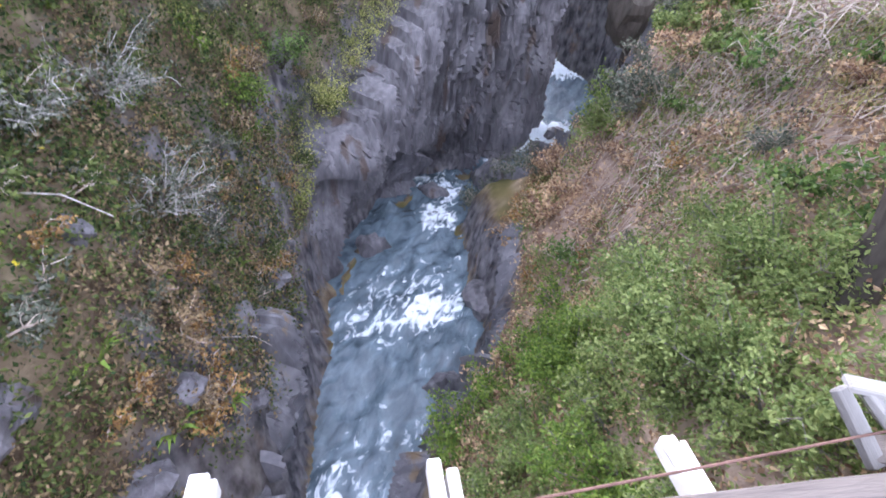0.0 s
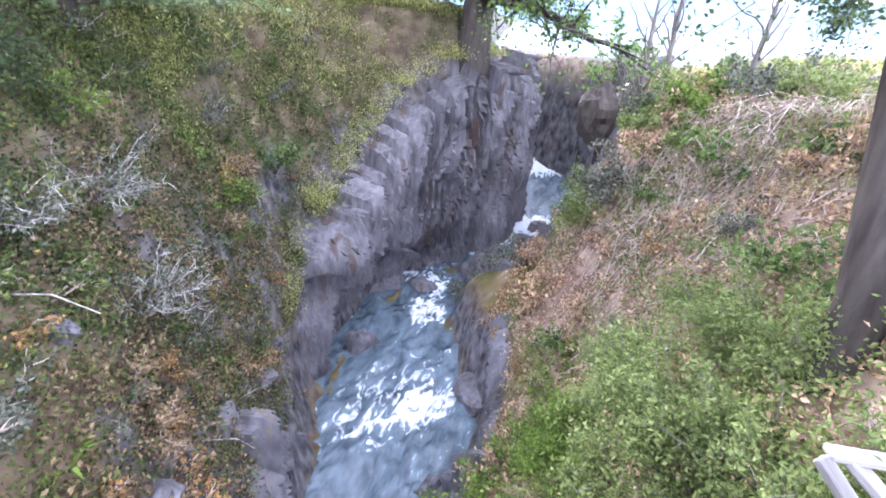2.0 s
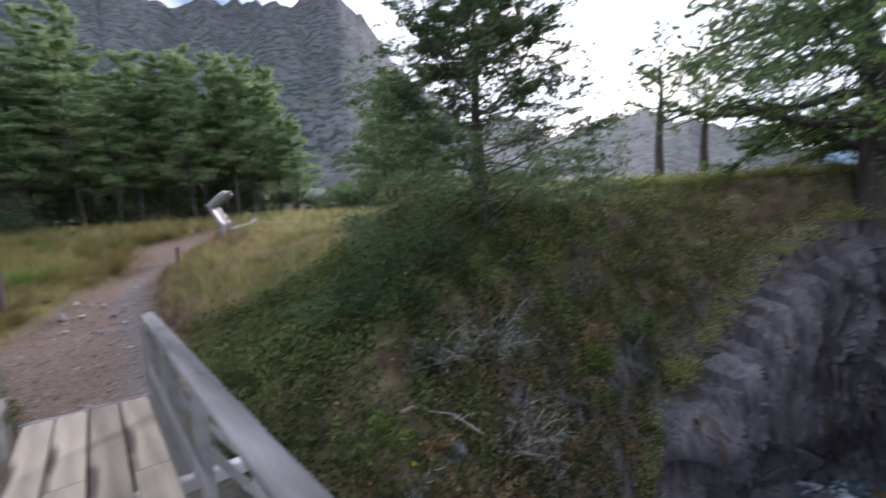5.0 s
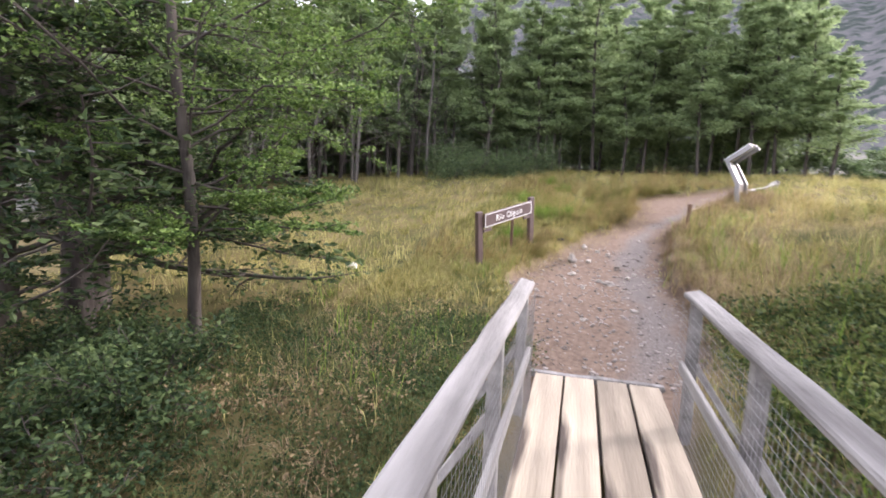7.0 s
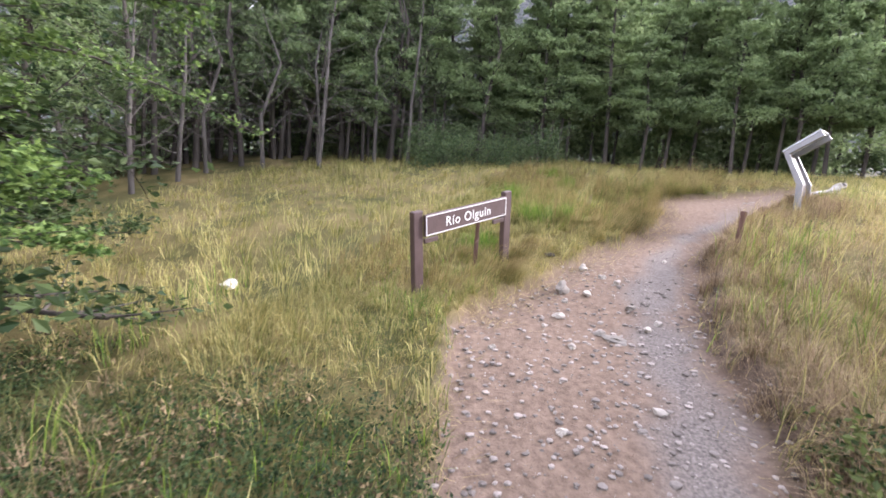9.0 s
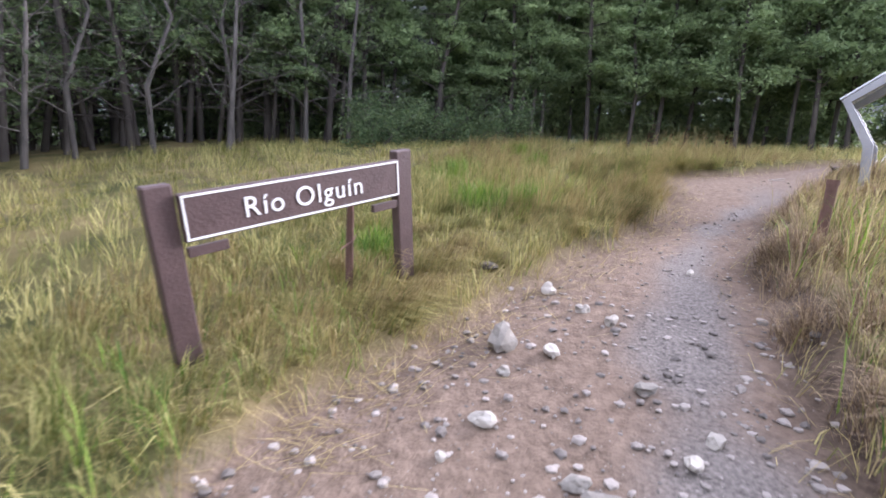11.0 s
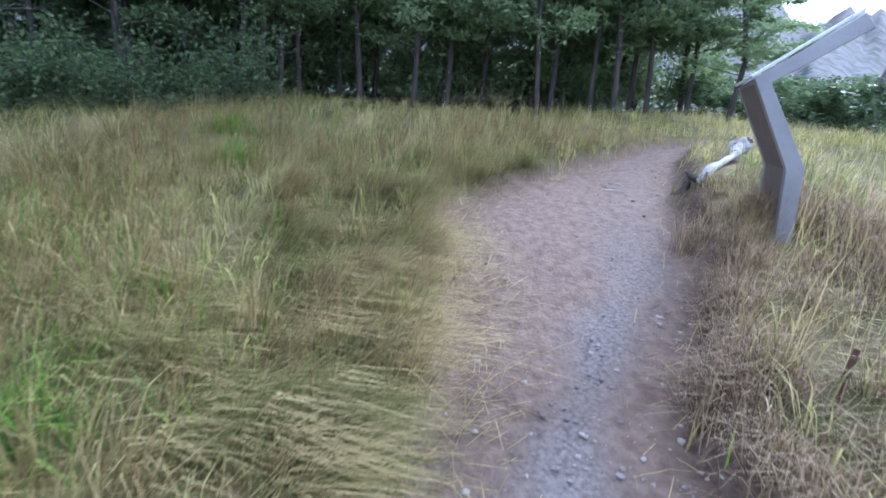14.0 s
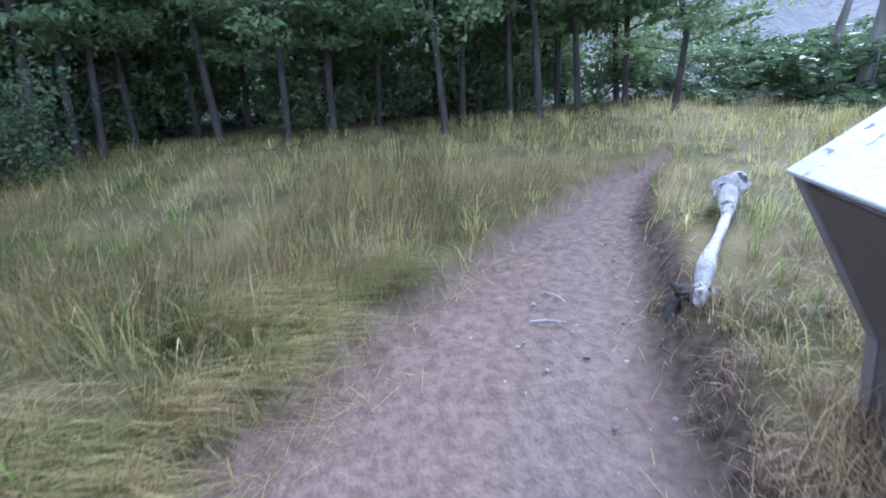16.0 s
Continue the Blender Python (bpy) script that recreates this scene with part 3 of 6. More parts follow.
def range_of_hills(name, label, yaws, ups, r0, r1, mat, rough, seed):
    th = np.radians(np.arange(yaws[0], yaws[-1] + 0.01, 0.5))
    el = np.interp(np.degrees(th), yaws, ups)
    k = np.linspace(0, 1, 26)
    T, K = np.meshgrid(th, k, indexing="ij")
    r = r0 + (r1 - r0) * K
    top = (r1 * np.tan(np.radians(el)))[:, None] + 2
    z = 2 + (top - 2) * K ** 1.15
    bump_ = fnoise(np.degrees(T) * 0.5, K * 3, 1.2, seed) * rough * K * r1 * 0.05 + fnoise(np.degrees(T) * 1.5, K * 4, 1.9, seed + 1) * rough * K * r1 * 0.018
    z = z + bump_ - (r1 * 0.02) * (1 - K)
    x, y = -np.sin(T) * r, np.cos(T) * r
    ni, nj = x.shape
    ii, jj = np.meshgrid(np.arange(ni - 1), np.arange(nj - 1), indexing="ij")
    q = np.stack([ii * nj + jj, ii * nj + jj + 1, (ii + 1) * nj + jj + 1, (ii + 1) * nj + jj], -1).reshape(-1, 4)
    tagged(new(name, mesh_np(name, np.stack([x, y, z], -1).reshape(-1, 3), q, mat, True)), label, "mountain", kind="structure")


range_of_hills("mountain_near", "steep grey mountainside with scrub and scree", [20, 23, 28, 33, 39, 45, 50, 56, 63, 68, 75, 92, 110, 140, 170],
               [1.0, 3.0, 5.5, 7.5, 9.0, 8.0, 9.0, 11.0, 18.5, 24.0, 23.0, 23.0, 20.0, 15.0, 9.0], 130, 900, MOUNTAIN, 0.5, 41)
range_of_hills("mountain_far", "mountains beyond the lake, distance haze in their blue colour", [-70, -40, -15, -5, 2, 10, 25, 40], [2.0, 1.6, 2.0, 3.0, 3.6, 2.8, 3.4, 4.5], 3000, 3600, FAR_HAZE_BLUE, 0.3, 43)


# ---- bridge ----
def frame_of(origin, along, up=(0, 0, 1)):
    x = Vector(along).normalized()
    z = Vector(up) - Vector(up).project(x)
    z.normalize()
    y = z.cross(x)
    return Matrix(((x.x, y.x, z.x, origin[0]), (x.y, y.y, z.y, origin[1]), (x.z, y.z, z.z, origin[2]), (0, 0, 0, 1)))


def span(length, m, label, planks, seed, rails, beams):
    """A stretch of plank footbridge along its own x, deck on top at z = 0."""
    r = random.Random(seed)
    b = empty("footbridge", m, label, "bridge", kind="")
    w = 1.12 / planks
    for k in range(planks):
        y = -0.56 + w * (k + 0.5)
        cut = r.uniform(0.35, 0.65) * length
        for x0, x1 in ((0, cut), (cut + 0.008, length)):
            part("plank", box(x1 - x0, w - 0.022, 0.045, 0.006, wear=0.004, cuts=6), DECK_WOOD, b, m=pose((x0 + x1) / 2, y + r.uniform(-0.004, 0.004), -0.0225 + r.uniform(-0.004, 0.003)))
    for y in (-0.4, 0.4):
        part("stringer", box(length, 0.14, 0.2, 0.01), GREY_WOOD, b, m=pose(length / 2, y, -0.146))
    for x, out in beams:
        # the longest-worn beam is two thin boards side by side
        for dx, wide, longer in (((-0.034, 0.058, 0.0), (0.034, 0.050, -0.05)) if abs(x - 1.39) < 0.01 else ((-0.012, 0.078, 0.0), (0.045, 0.032, -0.03))):
            part("crossbeam", box(wide, 1.15 + out + longer, 0.10, 0.008, wear=0.004, cuts=4), PALE_WOOD, b, "bleached white crossbeam end", pose(x + dx, (out + longer) / 2 + 0.02, -0.098))
    for side, x0, x1, posts, h in rails:
        y = side * 0.60
        rail = part("handrail", box(x1 - x0, 0.118, 0.045, 0.01, wear=0.008, cuts=16), GREY_WOOD, b, "weathered grey timber handrail", pose((x0 + x1) / 2, y, h - 0.025, side * 12, 0, 0))
        for px in posts:
            part("post", box(0.085, 0.075, h + 0.2, 0.006, wear=0.004, cuts=4), GREY_WOOD, b, m=pose(px, y + side * 0.02, (h - 0.05) / 2 - 0.12))
            part("brace", box(0.055, 0.05, 0.78, 0.005), GREY_WOOD, b, m=pose(px, y + side * 0.22, 0.22, side * 33, 0, 0))
        part("lower_rail", box(x1 - x0 - 0.1, 0.03, 0.085, 0.004, wear=0.003, cuts=8), GREY_WOOD, b, m=pose((x0 + x1) / 2, y - side * 0.045, h * 0.45))
        wires = []
        for k in range(int((x1 - x0) / 0.05)):
            xx = x0 + 0.05 * (k + 0.5)
            wires.append(tube([(xx, y - side * 0.07, 0.05), (xx, y - side * 0.07, h - 0.08)], [0.0011, 0.0011], 3))
        for k in range(int((h - 0.1) / 0.05)):
            zz = 0.06 + 0.05 * k
            wires.append(tube([(x0, y - side * 0.07, zz), (x1, y - side * 0.07, zz)], [0.0011, 0.0011], 3))
        v, f = joined(wires)
        part("wire_mesh", mesh_np("wire_mesh", v, f), STEEL, b, "thin galvanised wire mesh")
    return b


AX = frame_of((-1.0, -0.06, 0.0), (1, 0.075, 0))
west_span = span(5.3, AX, "weathered plank footbridge with grey timber handrails", 4, 3,
                 [(-1, 0.78, 5.0, (0.83, 2.1, 3.4, 4.8), 1.03), (1, 0.70, 6.1, (0.76, 2.1, 3.4, 4.8), 1.03)], [(2.4, 0.5), (3.65, 0.5)])
part("end_sill", box(0.075, 1.2, 0.06, 0.006, wear=0.018, cuts=14), GREY_WOOD, west_span, "splintered pale sill board", pose(-0.06, 0.0, -0.03))
EX = frame_of((4.55, 0.05, 0.0), (0.85, 0.527, 0))
east_span = span(4.2, EX, "bleached footbridge span with projecting crossbeams", 4, 4,
                 [(-1, 0.3, 4.1, (0.5, 1.8, 3.1), 1.03)], [(0.44, 1.12), (1.39, 1.07), (2.44, 1.05)])
EI = EX.inverted()
for name, a, b, w, h in (("edge_board", (5.72, 2.30, 0.0), (7.3, 3.20, 0.05), 0.10, 0.10), ("end_board", (6.55, 2.98, 0.02), (7.5, 3.30, 0.06), 0.14, 0.05),
                         ("end_brace", (6.60, 2.92, 0.0), (6.39, 3.12, 0.20), 0.085, 0.05), ("end_brace", (6.80, 2.98, 0.0), (6.52, 3.16, 0.20), 0.085, 0.05), ("end_rail", (6.42, 3.15, 0.215), (7.4, 3.30, 0.24), 0.09, 0.04)):
    a, b = Vector(a), Vector(b)
    part(name, box((b - a).length, w, h, 0.008, wear=0.005, cuts=6), DARK_WOOD if "board" in name else GREY_WOOD, east_span, m=EI @ frame_of((a + b) / 2, b - a))
pts = [Vector((2.6, 0.85, -0.12)), Vector((3.6, 1.30, 0.0)), Vector((4.20, 1.52, 0.03)), Vector((5.02, 1.98, 0.03)), Vector((5.78, 2.50, 0.04)), Vector((6.7, 3.1, 0.12)), Vector((8.4, 4.6, 0.5))]
v, f = tube([p for p in np.array([tuple(p) for p in pts])], [0.0065] * len(pts), 6)
tagged(new("steel_cable", mesh_np("steel_cable", v, f, RUST, True)), "rusty steel cable strung along the crossbeams", "cable")

# ---- sign, marker post, panel ----
SIGN = frame_of((-4.445, -2.155, 0.37), (-1.33, 0.613, 0.263), (0.205, 0.0, 0.979))
sign = empty("name_sign", SIGN, "brown timber name sign with white lettering beside the path", "sign")
L = 1.487
for x, h in ((0.0, 1.0), (L, 1.0)):
    part("post", box(0.13, 0.075, h + 0.5, 0.008, wear=0.003, cuts=4), BROWN_PAINT, sign, m=pose(x, 0, h - (h + 0.5) / 2))
board = part("board", box(L - 0.14, 0.04, 0.236, 0.006), BROWN_PAINT, sign, "brown board with a white border", pose(L / 2, -0.045, 0.835))
part("batten", box(0.2, 0.03, 0.05, 0.004), BROWN_PAINT, sign, m=pose(0.18, -0.03, 0.66))
part("batten", box(0.2, 0.03, 0.05, 0.004), BROWN_PAINT, sign, m=pose(L - 0.18, -0.03, 0.66))
for sx, sz, x, z in ((L - 0.17, 0.010, 0, 0.105), (L - 0.17, 0.010, 0, -0.105), (0.010, 0.220, -(L - 0.17) / 2, 0), (0.010, 0.220, (L - 0.17) / 2, 0)):
    part("border_line", box(sx, 0.004, sz, 0.0), WHITE_PAINT, board, "white painted border", pose(x, -0.0225, z))
text = bpy.data.curves.new("lettering", "FONT")
text.body, text.size, text.align_x, text.align_y, text.extrude, text.offset, text.space_character = "Río Olguín", 0.152, "CENTER", "CENTER", 0.002, 0.0005, 1.14
tob = bpy.data.objects.new("lettering", text)
me = bpy.data.meshes.new_from_object(tob)
bpy.data.objects.remove(tob)
part("lettering", me, WHITE_PAINT, board, "white lettering", pose(0.0, -0.0235, -0.005, 90, 0, 0))
rod = empty("stake", pose(-5.52, -1.85, 0.60), "thin rusty stake in the grass behind the sign", "stake")
v, f = tube([(0, 0, -0.2), (0.02, 0.0, 0.35), (0.04, 0.01, 0.72)], [0.030, 0.027, 0.024], 8)
part("bar", mesh_np("bar", v, f), RUST, rod)
v, f = tube([(-0.06, 0, 0.42), (0.02, 0.03, 0.40), (0.22, 0.05, 0.36)], [0.006, 0.006, 0.005], 5)
part("wire", mesh_np("wire", v, f), RUST, rod)

pp = at(-6.86, 1.25, -0.10)
post = empty("marker_post", pose(pp.x, pp.y, pp.z, -2, 4, 0), "rusty iron pipe standing as a marker post", "post")
bm = bmesh.new()
for r0, r1, z0, z1, inner in ((0.036, 0.035, -0.3, 0.60, False), (0.028, 0.028, 0.30, 0.60, True)):
    ring = bmesh.ops.create_cone(bm, cap_ends=False, segments=18, radius1=r0, radius2=r1, depth=z1 - z0, matrix=pose(0, 0, (z0 + z1) / 2))
part("pipe", bm, RUST, post)
bm = bmesh.new()
bmesh.ops.create_cone(bm, cap_ends=False, segments=18, radius1=0.040, radius2=0.040, depth=0.04, matrix=pose(0, 0, 0.585))
bmesh.ops.create_circle(bm, cap_ends=True, segments=18, radius=0.030, matrix=pose(0, 0, 0.52))
part("rim", bm, RUST, post)

# a folded steel lectern, seen edge-on along its width
PF = frame_of((-10.74, 2.62, 1.35), (0.90, -0.42, 0.0))
panel = empty("information_lectern", PF, "folded grey steel information lectern with a worn panel", "lectern")


def folded(y0, y1, profile, thick):
    """A bent strip: the profile in (run, height), as thick as given, from y0 to y1 across."""
    bm = bmesh.new()
    rows = []
    for k, (p, z) in enumerate(profile):
        a = Vector(profile[max(k - 1, 0)])
        b = Vector(profile[min(k + 1, len(profile) - 1)])
        d = (b - a).normalized()
        nrm = Vector((-d.y, d.x)) * thick
        rows.append([bm.verts.new((y0, p, z)), bm.verts.new((y1, p, z)), bm.verts.new((y1, p + nrm.x, z + nrm.y)), bm.verts.new((y0, p + nrm.x, z + nrm.y))])
    for a, b in zip(rows, rows[1:]):
        for k in range(4):
            bm.faces.new((a[k], a[(k + 1) % 4], b[(k + 1) % 4], b[k]))
    bm.faces.new(rows[0])
    bm.faces.new(rows[-1][::-1])
    bmesh.ops.recalc_face_normals(bm, faces=bm.faces)
    bmesh.ops.bevel(bm, geom=bm.edges[:], offset=0.004, segments=1, affect="EDGES")
    return bm


PROFILE = [(0.30, 0.0), (0.27, 0.72), (0.0, 1.27), (0.50, 1.64)]
W = 0.75
for x in (0.0, W - 0.07):
    part("side_plate", folded(x, x + 0.07, PROFILE, -0.10), STEEL, panel)
part("back_sheet", folded(0.07, W - 0.07, [(0.31, 0.0), (0.28, 0.72), (0.015, 1.25)], -0.03), STEEL_BROWN, panel, "brown primed sheet")
part("top_sheet", folded(0.01, W - 0.01, [(-0.015, 1.275), (0.50, 1.655)], 0.02), PANEL_WHITE, panel, "white peeling information panel")


# ---- slate walls of the gorge ----
def rock_wall(name, label, y0, y1, side, height, undercut, seed, lean=0.0, ds=0.045, rows=60, cap=0.8, mat=SLATE, jag=0.35, out=0.0):
    """A jagged slate face along one edge of the river: slabs on a dipping cleavage, with a lip that runs back into the bank."""
    ys = np.arange(y0, y1, ds)
    xs = river_left(ys) if side < 0 else river_right(ys)
    k = np.ones(9) / 9
    xs = np.convolve(np.pad(xs, 4, mode="edge"), k, "valid")
    tx, ty = np.gradient(xs), np.gradient(ys)
    ln = np.hypot(tx, ty)
    nx, ny = -side * ty / ln, side * tx / ln
    top = np.array([height(v) + jag * (noise.cell(Vector((v * 1.7, seed, 0))) - 0.5) + 0.6 * jag * (noise.cell(Vector((v * 4.3, seed, 5))) - 0.5) for v in ys])
    bottom = river_z(ys) - 0.5
    verts = np.zeros((len(ys), rows + 9, 3))
    for i in range(len(ys)):
        for j in range(rows + 9):
            v = min(j / rows, 1.0)
            z = bottom[i] + (river_z(ys[i]) + top[i] - bottom[i]) * v
            p = Vector((xs[i], ys[i], z))
            bent = 0.25 * noise.noise(p * 1.3)
            q = Vector((p.y + p.x * 0.8 - p.z * 0.28 + bent, p.z * 0.6 + p.y * 0.2 + bent, seed))
            d = 0.0
            for scale, amount in ((0.8, 0.36), (1.9, 0.28), (4.3, 0.12), (9.0, 0.04)):
                ramp_ = (q.x * scale) % 1.0
                d += amount * (noise.cell(Vector((q.x * scale, q.y * scale * 0.16 + seed, scale))) - 0.5) + amount * 1.15 * (ramp_ - 0.5)
            d += 0.16 * noise.noise(p * 0.9) + 0.03 * noise.noise(p * 5.0)
            h = z - river_z(ys[i])
            d -= 0.15 * max(0.0, (v - 0.85) / 0.15) ** 2
            d += out + lean * h - undercut(ys[i]) * max(0.0, 1.0 - abs(h - 0.25) / 1.15)
            if j > rows:
                back = (j - rows) / 8 * cap
                d -= back
                x, y = xs[i] + nx[i] * d, ys[i] + ny[i] * d
                z = z + 0.2 * back + 0.05 * noise.noise(p * 3 + Vector((0, 0, j)))
            verts[i, j] = (xs[i] + nx[i] * d, ys[i] + ny[i] * d, z)
    ni, nj = verts.shape[:2]
    ii, jj = np.meshgrid(np.arange(ni - 1), np.arange(nj - 1), indexing="ij")
    q = np.stack([ii * nj + jj, (ii + 1) * nj + jj, (ii + 1) * nj + jj + 1, ii * nj + jj + 1], -1).reshape(-1, 4)
    if side > 0:
        q = q[:, ::-1]
    tagged(new(name, mesh_np(name, verts.reshape(-1, 3), q, mat)), label, "rock face", kind="structure")


def cliff_top(y):
    return np.interp(y, [7, 8, 8.7, 10.9, 12.2, 13.4, 15, 18], [1.95, 2.5, 3.05, 3.95, 4.75, 5.5, 5.3, 3.8])


rock_wall("cliff_left", "jagged grey slate cliff leaning over the river", 7.0, 18.0, -1, cliff_top,
          lambda y: float(0.75 * step(8.4, 9.3, y) * (1 - step(13.0, 13.8, y))), 3.0, lean=0.05, rows=90, cap=0.75, out=0.22)
rock_wall("cliff_low", "low wet slate wall at the foot of the left bank", -1.0, 7.4, -1, lambda y: 1.9 + 0.5 * math.sin(y * 1.7), lambda y: 0.12, 8.0, lean=-0.10, rows=44, cap=0.6, mat=SLATE_WET)
rock_wall("cliff_right", "broken slate wall under the right bank", 1.0, 18.4, 1, lambda y: np.interp(y, [1, 5, 8, 10, 12, 13, 14, 15, 18], [1.6, 1.8, 2.1, 1.7, 1.4, 2.6, 4.2, 4.6, 4.2]) + 0.35 * math.sin(y * 2.3), lambda y: 0.1, 12.0, lean=-0.10, rows=48, cap=0.6, mat=SLATE_WET)


# ---- trees and bushes ----
def bend(p0, d, length, n, rng, wobble, lift=0.0):
    """A wandering line from p0 along d."""
    pts = [np.array(p0, float)]
    d = np.array(d, float) / np.linalg.norm(d)
    for _ in range(n):
        d = d + rng.normal(size=3) * wobble + np.array([0, 0, lift])
        d /= np.linalg.norm(d)
        pts.append(pts[-1] + d * length / n)
    return np.array(pts)


def along(pts, t):
    k = t * (len(pts) - 1)
    i = int(min(k, len(pts) - 2))
    return pts[i] + (pts[i + 1] - pts[i]) * (k - i)


def limbs(trunk, radii, rng, n, span, reach, rise, twigs, per_twig, spread, sides=6, aim=None, flat=0.25, lift=0.0, thin=0.35, twig_wood=True, loose=0.15):
    """Wood and leaf places of a tree with the given trunk line: n limbs between the two heights of span (0 to 1)."""
    wood = [tube(trunk, radii, max(sides, 7))]
    spots = []
    tr = np.array(radii)
    for k in range(n):
        t = span[0] + (span[1] - span[0]) * (k + rng.uniform(0, 0.9)) / n
        p = along(trunk, t)
        az = k * 2.4 + rng.uniform(-0.5, 0.5)
        if aim is not None and rng.rand() < aim[1]:
            az = aim[0] + rng.normal() * 0.6
        up = rise(t) + rng.normal() * 0.12
        d = np.array([math.cos(az) * math.cos(up), math.sin(az) * math.cos(up), math.sin(up)])
        ln = reach(t) * rng.uniform(0.75, 1.2)
        line = bend(p, d, ln, 6, rng, 0.19, lift)
        r0 = np.interp(t, np.linspace(0, 1, len(tr)), tr) * thin
        r0 = max(r0, 0.006)
        wood.append(tube(line, np.linspace(r0, r0 * 0.25, 7), 5))
        for j in range(twigs):
            s = 0.25 + 0.75 * (j + rng.rand()) / twigs
            q = along(line, min(s, 0.999))
            side = rng.normal(size=3) * np.array([1, 1, flat])
            side = side + d * 0.7
            tl = ln * spread * rng.uniform(0.5, 1.1) * (1.15 - 0.5 * s)
            tw = bend(q, side, tl, 3, rng, 0.15, 0.0)
            if twig_wood:
                wood.append(tube(tw, np.linspace(max(r0 * 0.3, 0.004), 0.002, 4), 3))
            if per_twig:
                m = int(per_twig * rng.uniform(0.5, 1.4))
                u = rng.uniform(0.1, 1.05, m)
                base = np.array([along(tw, min(x, 0.999)) for x in u])
                spots.append(base + rng.normal(size=(m, 3)) * np.array([1, 1, max(flat, 0.3)]) * tl * loose)
    v, f = joined(wood)
    return v, f, (np.concatenate(spots) if spots else np.zeros((0, 3)))


def tree(name, place, label, category, wood_mat, leaf_mat, trunk, radii, rng, leaf, group="", flat_leaf=0.4, ratio=0.55, tri=False, **kw):
    t = empty(name, pose(*place), label, category, group)
    v, f, spots = limbs(np.array(trunk, float), radii, rng, **kw)
    part("trunk", mesh_np("trunk", v, f, wood_mat, True), wood_mat, t)
    if len(spots):
        v, f = leaves(spots, leaf, rng, flat_leaf, ratio, 0.0, tri)
        part("crown", mesh_np("crown", v, f, leaf_mat), leaf_mat, t)
    return t


R = np.random.RandomState
# the beech on the cliff
b0 = at(1.15, 14.3, -0.3)
tree("beech_tree", b0, "spreading green beech leaning over the cliff edge", "tree", BARK, LEAF,
     [(0, 0, 0), (0.05, 0, 1.0), (0.15, 0, 2.2), (0.1, -0.1, 3.4), (-0.1, -0.2, 4.7), (0.1, 0, 6.6), (0.3, 0.1, 9.0)], [0.55, 0.42, 0.37, 0.31, 0.21, 0.13, 0.04], R(11), 0.115,
     n=46, span=(0.24, 1.0), reach=lambda t: 4.6 - 1.7 * t, rise=lambda t: 0.10 + 0.75 * (t - 0.3), twigs=16, per_twig=74, spread=0.42, flat=0.5, flat_leaf=0.3, thin=0.36)
# the beech beside the bridge
b1 = at(7.0, 4.6, -0.05)
tree("beech_tree", b1, "dark-trunked beech beside the bridge, limbs over the gorge", "tree", BARK, LEAF_DARK,
     [(0, 0, -0.2), (0.03, 0.1, 0.5), (-0.14, 0.26, 1.6), (-0.33, 0.3, 2.7), (-0.5, 0.32, 3.8), (-0.68, 0.4, 5.1), (-0.58, 0.5, 7.1)], [0.22, 0.165, 0.14, 0.13, 0.12, 0.10, 0.03], R(12), 0.066,
     n=38, span=(0.46, 1.0), reach=lambda t: 3.9 - 1.5 * t, rise=lambda t: 0.10 + 0.5 * (t - 0.5), twigs=16, per_twig=150, spread=0.42, aim=(2.1, 0.5), flat=0.35, thin=0.16)
# the layered young beech on the knoll
b2 = at(-1.5, 5.75, -0.1)
tree("young_beech", b2, "bushy young beech with flat layered sprays on the knoll", "tree", BARK, LEAF_DARK,
     [(0, 0, 0), (0.02, 0, 0.9), (0.0, 0, 1.9), (0.1, 0, 2.7), (0.15, 0.05, 3.6), (0.2, 0, 4.4)], [0.13, 0.11, 0.085, 0.06, 0.035, 0.01], R(13), 0.072,
     n=90, span=(0.03, 0.98), reach=lambda t: 2.5 * (1 - t) ** 0.7 + 0.4, rise=lambda t: 0.12 + 0.5 * t, twigs=13, per_twig=62, spread=0.40, flat=0.16, flat_leaf=0.4, ratio=0.5, thin=0.16)
for k, (x, y, h, sd, lean) in enumerate(((-4.4, 14.8, 4.2, 14, 0.5), (-3.3, 15.4, 3.2, 15, 0.3), (4.7, 16.6, 3.4, 16, 0.1))):
    p = at(x, y, -0.1)
    tree("beech_tree", p, "small wind-bent beech with a thin crown", "tree", BARK, LEAF, [(0, 0, 0), (0.1 * lean, 0, h * 0.35), (0.5 * lean, 0, h * 0.7), (0.6 * lean, 0, h)], [0.16, 0.12, 0.08, 0.02], R(sd), 0.10,
         group="thin trees behind the knoll", n=13, span=(0.45, 1.0), reach=lambda t: 1.8 - 0.7 * t, rise=lambda t: 0.3 + 0.4 * t, twigs=10, per_twig=16, spread=0.4, thin=0.4)
